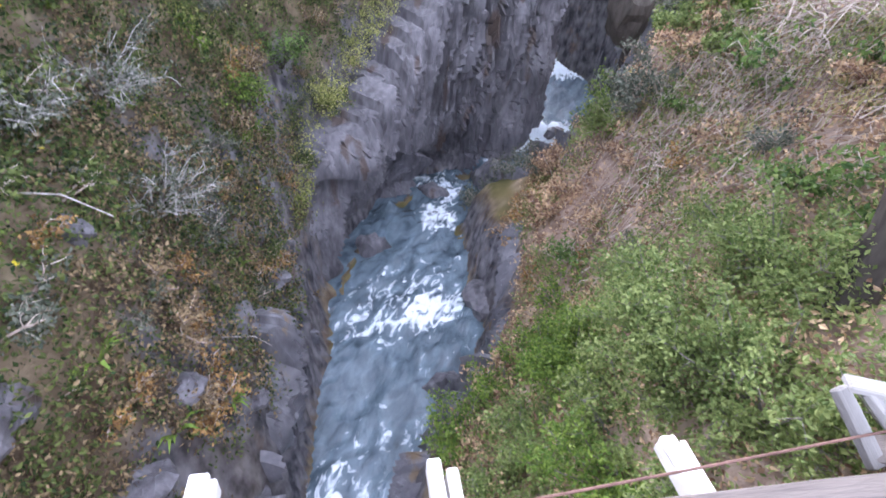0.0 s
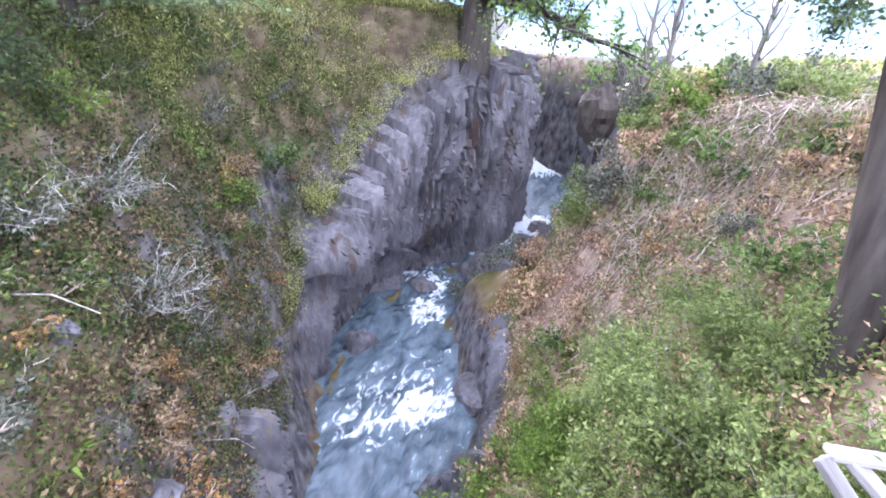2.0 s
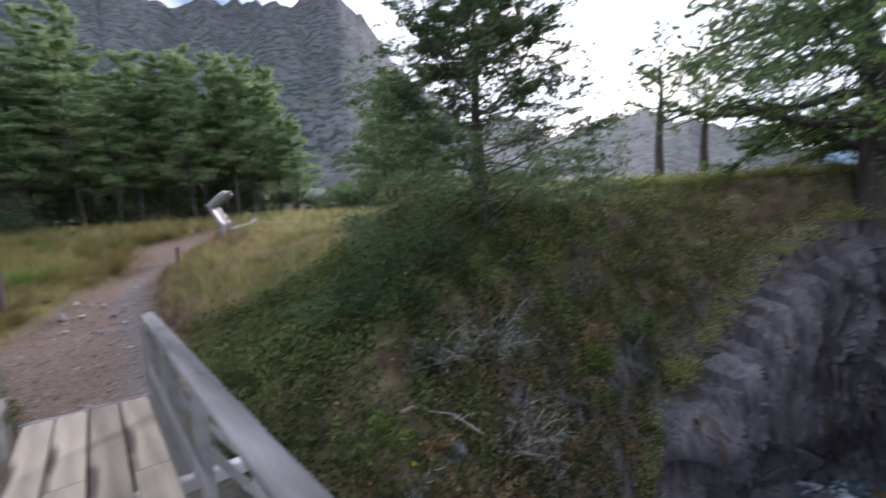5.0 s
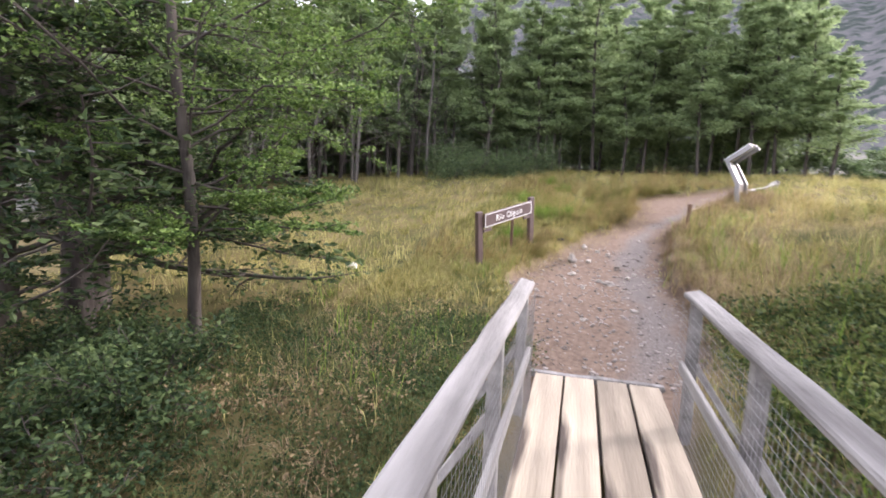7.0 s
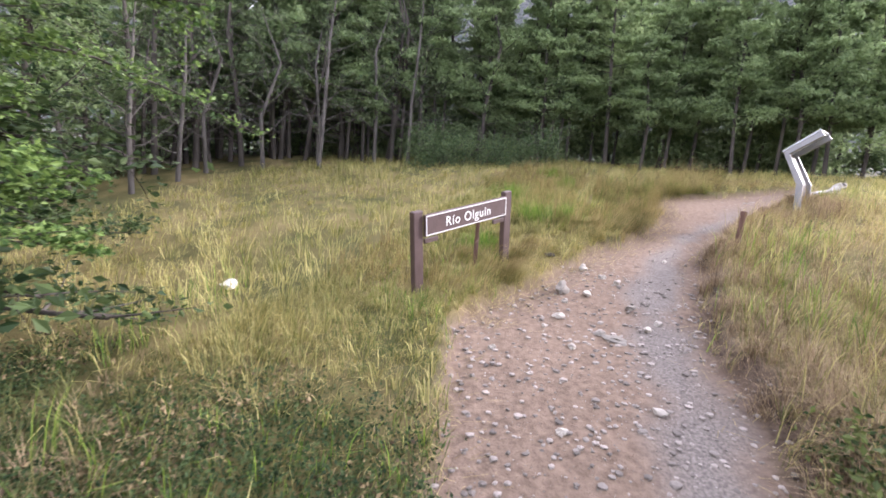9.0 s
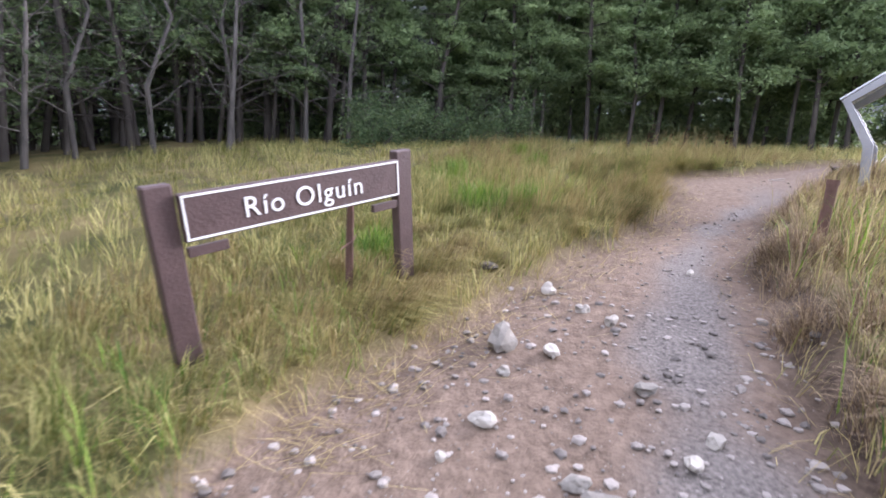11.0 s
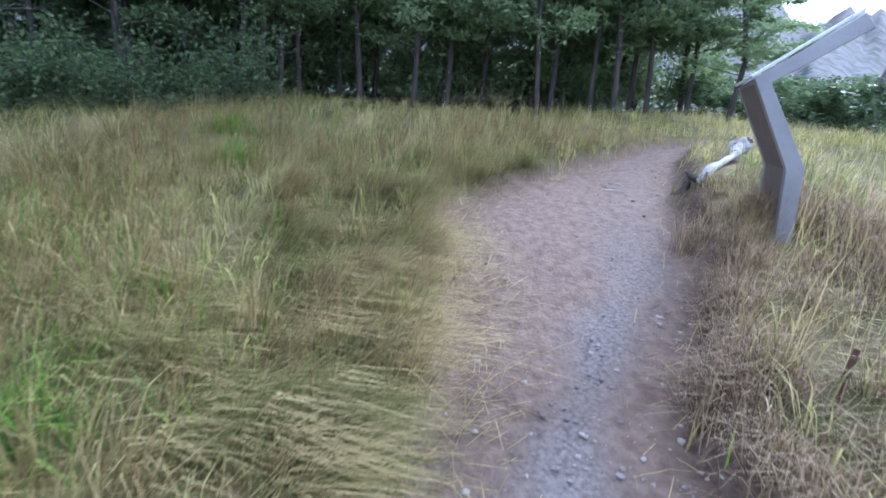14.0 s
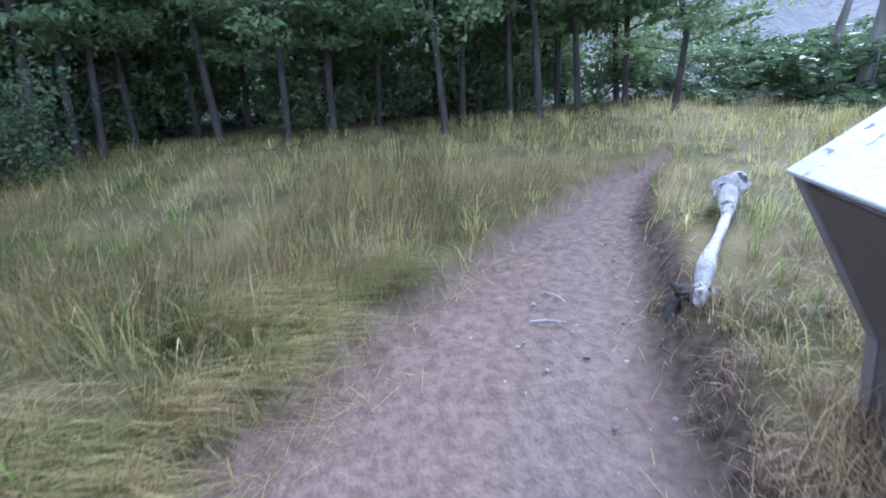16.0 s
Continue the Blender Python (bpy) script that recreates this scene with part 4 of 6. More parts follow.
for x, y, h, sd, rad in ((5.45, 14.9, 3.6, 21, 0.11), (5.95, 15.0, 2.9, 22, 0.09), (7.2, 11.9, 2.6, 23, 0.07), (4.75, 15.6, 2.6, 24, 0.06), (4.95, 15.8, 2.9, 25, 0.055), (5.15, 15.5, 2.4, 26, 0.05)):
    p = at(x, y, -0.1)
    q = R(sd)
    dx, dy = q.normal() * 0.25, q.normal() * 0.15
    tree("dead_tree", p, "bare grey dead tree on the gorge rim", "tree", PALE_BARK, None, [(0, 0, 0), (dx * 0.3, dy * 0.3, h * 0.3), (dx * 0.7, dy, h * 0.65), (dx, dy, h)], [rad, rad * 0.8, rad * 0.5, 0.012], q, 0.1,
         group="dead trees on the rim", n=14, span=(0.2, 0.97), reach=lambda t, h=h: h * 0.45 * (1.1 - 0.5 * t), rise=lambda t: 0.9, twigs=7, per_twig=0, spread=0.4, thin=0.5, lift=0.05)

# trees south of the path: overhanging boughs by the bridge
b3 = at(-0.75, -4.6, -0.15)
tree("beech_tree", b3, "slim beech with low boughs over the grass", "tree", BARK, LEAF, [(0, 0, 0), (0.02, 0.05, 1.0), (0.25, 0.25, 2.0), (0.45, 0.3, 3.2), (0.5, 0.3, 4.6), (0.4, 0.3, 6.2)], [0.085, 0.07, 0.062, 0.055, 0.04, 0.01], R(31), 0.055,
     n=46, span=(0.24, 1.0), reach=lambda t: 1.5 if t < 0.42 else 3.7 - 1.5 * t, rise=lambda t: 0.10 + 0.25 * t, twigs=16, per_twig=70, spread=0.34, flat=0.12, flat_leaf=0.5, aim=(2.45, 0.55), thin=0.30)
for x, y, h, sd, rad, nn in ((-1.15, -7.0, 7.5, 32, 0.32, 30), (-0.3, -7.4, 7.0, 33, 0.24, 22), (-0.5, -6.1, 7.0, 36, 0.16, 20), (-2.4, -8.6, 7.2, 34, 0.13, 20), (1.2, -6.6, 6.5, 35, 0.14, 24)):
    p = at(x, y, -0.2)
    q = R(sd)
    tree("beech_tree", p, "tall dark beech in the grove by the bridge, shade in its leaf colour", "tree", BARK, DARK_SHADED_LEAF, [(0, 0, 0), (q.normal() * 0.1, 0, h * 0.2), (q.normal() * 0.2, q.normal() * 0.1, h * 0.5), (q.normal() * 0.3, 0, h)], [rad, rad * 0.85, rad * 0.6, 0.02], q, 0.095,
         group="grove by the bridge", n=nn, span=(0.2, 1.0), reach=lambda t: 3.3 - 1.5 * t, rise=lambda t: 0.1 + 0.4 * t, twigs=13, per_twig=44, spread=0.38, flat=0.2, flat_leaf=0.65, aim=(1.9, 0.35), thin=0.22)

# the wood behind the meadow
kinds = []
for k in range(6):
    q = R(60 + k)
    h = 7.0 + 0.5 * k
    t = tree("forest_tree", (0, 0, -60), "slender dark beech in the wood edge behind the meadow", "tree", FOREST_BARK, FOREST_LEAF, [(0, 0, -0.3), (q.normal() * 0.1, q.normal() * 0.1, h * 0.3), (q.normal() * 0.2, q.normal() * 0.2, h * 0.65), (q.normal() * 0.3, 0, h)], [0.085, 0.068, 0.05, 0.012], q, 0.155,
             group="wood behind the meadow", n=36, span=(0.26, 1.0), reach=lambda t: 1.9 - 1.2 * t, rise=lambda t: 0.05 + 0.4 * t, twigs=9, per_twig=34, spread=0.50, flat=0.30, flat_leaf=0.25, ratio=0.5, tri=True, thin=0.3, twig_wood=False, loose=0.34)
    kinds.append(t)
EDGE = [(-13.0, -14.0), (-13.2, -10.5), (-15.5, -8.2), (-17.6, -5.0), (-18.8, -1.5), (-19.2, 2.0), (-18.8, 5.2), (-18.5, 7.0)]
rng = R(77)
ex, ey = np.array(EDGE).T
arc = np.r_[0, np.cumsum(np.hypot(np.diff(ex), np.diff(ey)))]
spots = []
for row, (back, gap) in enumerate(((0.0, 0.85), (1.3, 1.0), (2.8, 1.2), (4.6, 1.4))):
    for s in np.arange(0, arc[-1] + 0.1, gap):
        s2 = min(max(s + rng.normal() * 0.3, 0), arc[-1])
        spots.append((np.interp(s2, arc, ex) - back + rng.normal() * 0.35, np.interp(s2, arc, ey) + rng.normal() * 0.3 - 0.3 * back * (1 if s2 < 8 else 0)))
for x, y in ((-8.8, 7.4), (-10.2, 8.4), (-11.5, 9.8), (-13.5, 10.4), (-8.6, 9.0), (-10.5, -13.5), (-8.0, -13.0), (-6.0, -12.0), (-4.0, -12.5), (-11.5, -12.6), (-12.0, -15.5), (-14.0, -16.0), (-10.0, -15.5), (-8.0, -15.3), (-6.0, -14.5), (-15.6, -13.6), (-16.2, -11.4), (-11.0, -17.2), (-13.2, -17.8), (-9.2, -17.0)):
    spots.append((x, y))
for k, (x, y) in enumerate(spots):
    src = kinds[k % 6]
    z = float(land(x, y))
    s = rng.uniform(0.70, 0.92) * (0.9 if y > 7.0 else 1.0)
    tall = 0.62 if y > 7.0 else 1.0
    if k < 6:
        src.matrix_basis = pose(x, y, z, rng.normal() * 2, rng.normal() * 2, rng.uniform(0, 360))
        continue
    c = copy_thing(src, pose(x, y, z, rng.normal() * 2, rng.normal() * 2, rng.uniform(0, 360)))
    c.scale = (s, s, s * tall)

# bare grey trees at the edge of the wood
for x, y, h, sd in ((-12.2, -9.0, 5.5, 81), (-11.2, -10.2, 4.5, 82), (-10.2, -11.3, 4.6, 83), (-15.0, -7.4, 5.8, 84), (-14.3, -8.3, 5.0, 85), (-9.0, -11.0, 4.0, 86), (-7.6, -10.8, 4.4, 87), (-13.0, -9.6, 4.2, 88)):
    q = R(sd)
    tree("bare_tree", at(x, y, -0.1), "bare grey twiggy tree at the wood edge", "tree", GREY_BARK, LEAF_DARK, [(0, 0, 0), (q.normal() * 0.15, 0, h * 0.35), (q.normal() * 0.25, q.normal() * 0.2, h * 0.7), (q.normal() * 0.4, 0, h)], [0.07, 0.055, 0.04, 0.010], q, 0.12,
         group="bare trees", n=18, span=(0.18, 0.95), reach=lambda t: 1.9 - 0.9 * t, rise=lambda t: 0.45, twigs=9, per_twig=2, spread=0.45, thin=0.3, lift=0.04)
rng = R(78)
stems = []
for k in range(5):
    q = R(240 + k)
    h = 5.0 + 0.5 * k
    stems.append(tree("bare_tree", at(-16.5 + 1.1 * k, -9.5 - 0.7 * k, -0.1), "thin dark leafless tree inside the wood", "tree", FOREST_BARK, None, [(0, 0, 0), (q.normal() * 0.12, 0, h * 0.35), (q.normal() * 0.2, q.normal() * 0.2, h * 0.7), (q.normal() * 0.4, 0, h)], [0.085, 0.07, 0.05, 0.012], q, 0.1,
                      group="bare trees inside the wood", n=20, span=(0.12, 0.95), reach=lambda t: 1.7 - 0.8 * t, rise=lambda t: 0.35, twigs=5, per_twig=0, spread=0.45, thin=0.28, lift=0.03))
for k in range(64):
    s = rng.uniform(0, 13.0)
    x, y = np.interp(s, arc, ex) - rng.uniform(-0.4, 3.5) + (2.0 if s < 3 else 0), np.interp(s, arc, ey) + rng.normal() * 0.5
    if k % 3 == 0:
        x, y = rng.uniform(-13.0, -5.0), rng.uniform(-14.5, -11.8)
    c = copy_thing(stems[k % 5], pose(x, y, float(land(x, y)) - 0.1, rng.normal() * 4, rng.normal() * 4, rng.uniform(0, 360)))
    s = rng.uniform(0.7, 1.15)
    c.scale = (s, s, s)
# two burnt snags beyond the meadow
for x, y, pts, rad in ((-19.2, 11.3, [(0, 0, 0), (0.1, 0, 1.2), (0.35, 0.1, 2.4)], [0.13, 0.10, 0.03]), (-18.7, 11.7, [(0, 0, 0), (0.1, 0.1, 1.5), (0.3, 0.2, 3.2), (0.4, 0.2, 5.4)], [0.15, 0.13, 0.10, 0.05])):
    s = empty("snag", pose(*at(x, y, -0.1)), "split grey snag of a dead tree beyond the meadow", "dead tree", "snags")
    v, f = tube(pts, rad, 9)
    v = v + R(5).normal(size=v.shape) * 0.03
    part("trunk", mesh_np("trunk", v, f, PALE_BARK, True), PALE_BARK, s)
    if len(pts) > 3:
        v, f = tube([(0.15, 0.1, 1.8), (-0.25, 0, 2.4), (-0.45, 0, 3.2)], [0.07, 0.05, 0.02], 7)
        part("limb", mesh_np("limb", v, f, PALE_BARK, True), PALE_BARK, s)


def bush(name, place, label, leaf_mat, wood_mat, rx, ry, h, n, leaf, seed, stems=16, flat=0.2, group=""):
    """A rounded, uneven bush of stems and small leaves, gathered in clumps."""
    q = R(seed)
    t = empty(name, pose(*place), label, "bush", group)
    wood, tips = [], []
    for k in range(stems):
        a, e = q.uniform(0, 6.28), q.uniform(0.15, 1.0)
        tip = np.array([math.cos(a) * rx * math.sqrt(1 - (e * 0.8) ** 2), math.sin(a) * ry * math.sqrt(1 - (e * 0.8) ** 2), h * e]) * q.uniform(0.7, 1.1)
        line = bend((q.normal() * 0.06 * rx, q.normal() * 0.06 * ry, -0.05), tip, np.linalg.norm(tip), 4, q, 0.12, 0.03)
        wood.append(tube(line, np.linspace(0.012, 0.003, 5), 4))
        for j in range(7):
            p = along(line, q.uniform(0.35, 1.0))
            tw = bend(p, tip / np.linalg.norm(tip) + q.normal(size=3) * 0.8, 0.28 * max(rx, h), 3, q, 0.2)
            wood.append(tube(tw, np.linspace(0.005, 0.0015, 4), 3))
            tips.append(tw[-1])
            tips.append(tw[1])
    tips = np.array(tips)
    v, f = joined(wood)
    part("branchwork", mesh_np("branchwork", v, f, wood_mat), wood_mat, t)
    if n:
        c = tips[q.randint(0, len(tips), n)] + q.normal(size=(n, 3)) * 0.075 * max(rx, h)
        v, f = leaves(c, leaf, q, flat)
        part("foliage", mesh_np("foliage", v, f, leaf_mat), leaf_mat, t)
    return t


# bushes of the right bank
for x, y, rx, ry, h, n, sd in ((5.55, 5.0, 0.75, 0.65, 0.75, 5200, 101), (6.2, 4.5, 0.8, 0.7, 0.8, 5600, 102), (6.75, 5.1, 0.7, 0.7, 0.75, 4600, 103), (5.9, 5.9, 0.6, 0.6, 0.6, 3200, 104), (6.6, 3.8, 0.7, 0.6, 0.7, 4200, 105), (7.4, 4.1, 0.6, 0.6, 0.7, 3200, 106), (5.3, 4.2, 0.6, 0.6, 0.55, 3200, 151), (5.95, 3.7, 0.7, 0.6, 0.6, 3800, 152), (6.5, 3.1, 0.6, 0.6, 0.5, 2800, 153), (7.2, 3.2, 0.7, 0.6, 0.6, 3400, 154), (5.2, 5.6, 0.6, 0.5, 0.5, 2600, 155), (6.5, 5.9, 0.6, 0.6, 0.5, 2600, 156), (5.55, 3.3, 0.6, 0.6, 0.5, 2800, 157), (5.95, 2.85, 0.55, 0.5, 0.45, 2600, 158), (5.1, 3.6, 0.5, 0.5, 0.45, 2200, 159), (6.5, 2.55, 0.5, 0.4, 0.35, 2000, 160), (5.85, 4.05, 0.5, 0.5, 0.5, 2400, 191), (6.15, 4.15, 0.5, 0.5, 0.5, 2600, 192), (6.4, 3.95, 0.5, 0.5, 0.5, 2200, 193), (5.75, 4.5, 0.5, 0.5, 0.5, 2200, 194)):
    bush("bush", at(x, y, -0.05), "leafy green bush below the bridge", LEAF_BRIGHT if sd in (101, 152, 155) else SOFT_LEAF, PALE_BARK, rx, ry, h, int(n * 1.7), 0.043, sd, 20, group="green bushes below the bridge")
for x, y, rx, h, n, sd in ((4.75, 5.3, 0.45, 0.55, 1900, 107), (5.15, 6.5, 0.45, 0.6, 1500, 108), (4.5, 4.5, 0.5, 0.6, 2000, 109)):
    bush("bush", at(x, y, -0.05), "yellow-green shrub on the gorge lip", LEAF_BRIGHT, PALE_BARK, rx, rx, h, n, 0.055, sd, 13)
bush("bush", at(2.75, 11.8, -0.1), "grey-green shrub on the rock spit by the water", LEAF_GREY, TWIG, 0.9, 0.8, 0.9, 4200, 0.07, 110, 24)
bush("bush", at(3.4, 11.6, 0.0), "grey-green shrub low on the gorge wall", LEAF_GREY, TWIG, 0.7, 0.8, 0.6, 2200, 0.07, 111, 16)
bush("bush", at(4.9, 12.6, -0.05), "yellow-green shrub under the gorge rim", LEAF_BRIGHT, PALE_BARK, 0.8, 0.8, 0.9, 3600, 0.075, 112, 20)
for x, y, r, sd in ((5.2, 11.6, 0.7, 116), (5.85, 11.7, 0.7, 117), (5.7, 10.7, 0.55, 118), (6.5, 10.6, 0.6, 119), (6.3, 9.6, 0.45, 120)):
    bush("bush", at(x, y, -0.05), "round yellow-green bush under the gorge rim", LEAF_BRIGHT if sd in (116, 119) else SOFT_LEAF, PALE_BARK, r, r, r * 0.95, 3000, 0.07, sd, 16, group="green bushes under the rim")
for x, y, sd in ((5.8, 12.8, 113), (6.6, 12.2, 114), (6.0, 11.6, 115), (7.4, 12.6, 346), (8.2, 11.9, 347), (7.1, 11.0, 348), (8.0, 10.6, 349), (5.0, 10.4, 350), (5.4, 9.7, 351)):
    bush("bush", at(x, y, -0.05), "dusty green shrub near the rim", SOFT_LEAF if sd in (114, 346, 349, 350) else LEAF_GREY, TWIG, 0.8, 0.7, 0.7, 2800, 0.075, sd, 18, group="shrubs near the rim")
# grey shrubs of the left bank
for x, y, sd, r in ((0.75, 4.2, 121, 0.75), (0.15, 4.4, 122, 0.7), (0.6, 3.4, 123, 0.6)):
    bush("bush", at(x, y, -0.05), "half-bare grey shrub on the mossy bank", LEAF_GREY, DEAD_WOOD, r, r, 0.55, 1500, 0.05, sd, 34, group="grey shrubs")
for x, y, sd, r, h in ((-0.2, 3.6, 124, 0.9, 0.8), (-1.0, 3.6, 125, 0.8, 0.9), (0.3, 2.9, 126, 0.7, 0.6), (-0.4, 2.6, 127, 0.6, 0.6)):
    bush("bush", at(x, y, -0.05), "dark heathy shrub on the knoll slope", DARK_SHADED_LEAF if sd in (124, 126) else LEAF_DARK, BARK, r, r, h, 3400, 0.05, sd, 22, group="heath shrubs")
bush("sapling", at(-0.9, 8.6, -0.05), "small layered beech sapling on the grassy slope", LEAF, BARK, 0.7, 0.6, 0.9, 1600, 0.07, 131, 12, 0.6)
bush("sapling", at(-0.3, 6.8, -0.05), "small beech sapling in the bank cover", LEAF_BRIGHT, BARK, 0.5, 0.5, 0.7, 1000, 0.06, 132, 9, 0.5)
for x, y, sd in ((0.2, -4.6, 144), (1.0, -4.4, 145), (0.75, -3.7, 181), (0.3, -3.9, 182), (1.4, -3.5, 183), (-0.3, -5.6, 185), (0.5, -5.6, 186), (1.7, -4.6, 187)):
    bush("bush", at(x, y, -0.05), "low bush by the bridge, shade put into its dark leaf colour", DARK_SHADED_LEAF, BARK, 0.8, 0.75, 0.6, 3000, 0.06, sd, 16, 0.4, "shade bushes")
for x, y, sd in ((-15.4, -4.6, 147), (-14.2, -6.0, 148), (-16.3, -3.4, 149), (-15.6, -6.3, 150)):
    bush("bush", at(x, y, -0.05), "tall leafy bush at the meadow's edge", LEAF_DARK, BARK, 1.1, 1.0, 1.5, 3600, 0.085, sd, 18, 0.3, "meadow edge bushes")


# ---- cover plants and grass, too many to count ----
def scatter(n, x0, x1, y0, y1, rng, keep):
    x, y = rng.uniform(x0, x1, n), rng.uniform(y0, y1, n)
    ok = rng.rand(n) < keep(x, y)
    return x[ok], y[ok]


def slope_at(x, y):
    e = 0.05
    return np.hypot(land(x + e, y) - land(x - e, y), land(x, y + e) - land(x, y - e)) / (2 * e)


def cover(name, label, mat, x, y, rng, per, spread, height, leaf, flat=0.1, top=None):
    """Low leafy clumps, each of some leaves over one spot."""
    k = len(x)
    hh = height * rng.uniform(0.4, 1.3, k)
    px = np.repeat(x, per) + rng.normal(size=k * per) * spread
    py = np.repeat(y, per) + rng.normal(size=k * per) * spread
    pz = np.maximum(land(np.repeat(x, per), np.repeat(y, per)), land(px, py) - 0.3) if top is None else np.repeat(top, per)
    pz = pz + np.abs(rng.normal(size=k * per)) * np.repeat(hh, per)
    v, f = leaves(np.stack([px, py, pz], -1), leaf, rng, flat)
    tagged(new(name, mesh_np(name, v, f, mat)), label, "ground cover", kind="stuff")


def left_keep(x, y):
    below = meadow(x, y) - land(x, y)
    s = slope_at(x, y)
    return (x < river_left(y) - 0.30) * (1 - step(2.9, 4.2, s)) * (1 - 0.35 * step(2.0, 3.4, below) * (fnoise(x, y, 2.4, 51) < -0.1)) * (y > 1.1) * (1 - 0.55 * step(6.5, 9.0, y) * step(2.2, 0.9, below))


rng = R(201)
x, y = scatter(21000, -2.8, 2.9, 0.9, 15, rng, left_keep)
cover("bank_cover", "low green leafy cover on the river bank", COVER, x, y, rng, 15, 0.085, 0.12, 0.054)
x, y = scatter(11000, -0.6, 3.2, 1.2, 8.5, rng, lambda x, y: left_keep(x, y) * step(0.5, 1.8, meadow(x, y) - land(x, y)) * (fnoise(x, y, 2.8, 52) > -0.6))
cover("dry_cover", "ochre and brown dry plants on the lower bank", LEFT_DRY, x, y, rng, 11, 0.075, 0.07, 0.055)
x, y = scatter(8000, 3.6, 9.5, 2.2, 16, rng, lambda x, y: (x > river_right(y) + 0.5) * (1 - step(2.8, 4.2, slope_at(x, y))) * 0.95)
cover("dry_cover", "brown dry plants and litter on the gorge slope", COVER_DRY, x, y, rng, 12, 0.09, 0.08, 0.058)
x, y = scatter(9000, 3.8, 9.5, 2.0, 16, rng, lambda x, y: (x > river_right(y) + 0.6) * (1 - step(1.8, 3.0, slope_at(x, y))) * (fnoise(x, y, 1.7, 53) > -0.35))
cover("bank_cover", "patches of green cover on the gorge slope", SOFT_LEAF, x, y, rng, 14, 0.09, 0.10, 0.058)
# grass and leaves hanging over the cliff edge
y = rng.uniform(7.1, 15.5, 1800)
y = y + 0.25 * fnoise(y, y * 0, 3.0, 72)
u = rng.uniform(0.45, 1.9, 1800)
cover("edge_cover", "grass and low leaves along the cliff edge", CREST_SUN_TONE, river_left(y) - 0.02 - u * 0.85, y, rng, 12, 0.11, 0.10, 0.05, 0.1, river_z(y) + cliff_top(y) - 0.05 + 0.3 * u)
rng = R(202)
x, y = scatter(9000, 4.6, 9.0, 5.4, 11.6, rng, lambda x, y: np.exp(-((x - 6.8) / 1.3) ** 2 - ((y - 8.6) / 1.7) ** 2))
pieces = []
for a, b in zip(x, y):
    ln = rng.uniform(0.15, 0.7)
    az = rng.uniform(0, 3.14)
    d = np.array([math.cos(az), math.sin(az), 0.0])
    z0 = float(land(a, b)) + rng.uniform(0.01, 0.12)
    z1 = float(land(a + d[0] * ln, b + d[1] * ln)) + rng.uniform(0.01, 0.18)
    p0, p1 = np.array([a, b, z0]), np.array([a + d[0] * ln, b + d[1] * ln, z1])
    mid = (p0 + p1) / 2 + rng.normal(size=3) * ln * 0.09
    r0 = rng.uniform(0.003, 0.009)
    pieces.append(tube([p0, mid, p1], [r0, r0 * 0.8, r0 * 0.3], 3))
v, f = joined(pieces)
tagged(new("brushwood", mesh_np("brushwood", v, f, TWIG)), "tangle of dry twigs on the reddish slope", "brushwood", kind="stuff")
# longer bleached twigs that arch over the tangle
pieces = []
for a, b in zip(rng.normal(6.9, 0.8, 240), rng.normal(8.9, 0.8, 240)):
    if a < float(river_right(b)) + 1.2:
        continue
    ln, az = rng.uniform(0.4, 1.3), rng.normal(0.2, 0.9)
    pts = []
    for u in np.linspace(0, 1, 6):
        px, py = a + math.cos(az + 0.5 * u) * ln * (u - 0.5), b + math.sin(az + 0.5 * u) * ln * (u - 0.5)
        pts.append((px, py, float(land(px, py)) + 0.04 + 0.22 * ln * math.sin(u * 3.0) * rng.uniform(0.7, 1.1)))
    r0 = rng.uniform(0.005, 0.012)
    pieces.append(tube(pts, np.linspace(r0, r0 * 0.3, 6), 4))
v, f = joined(pieces)
tagged(new("brushwood", mesh_np("brushwood", v, f, TWIG)), "long bleached twigs arching over the brushwood", "brushwood", kind="stuff")


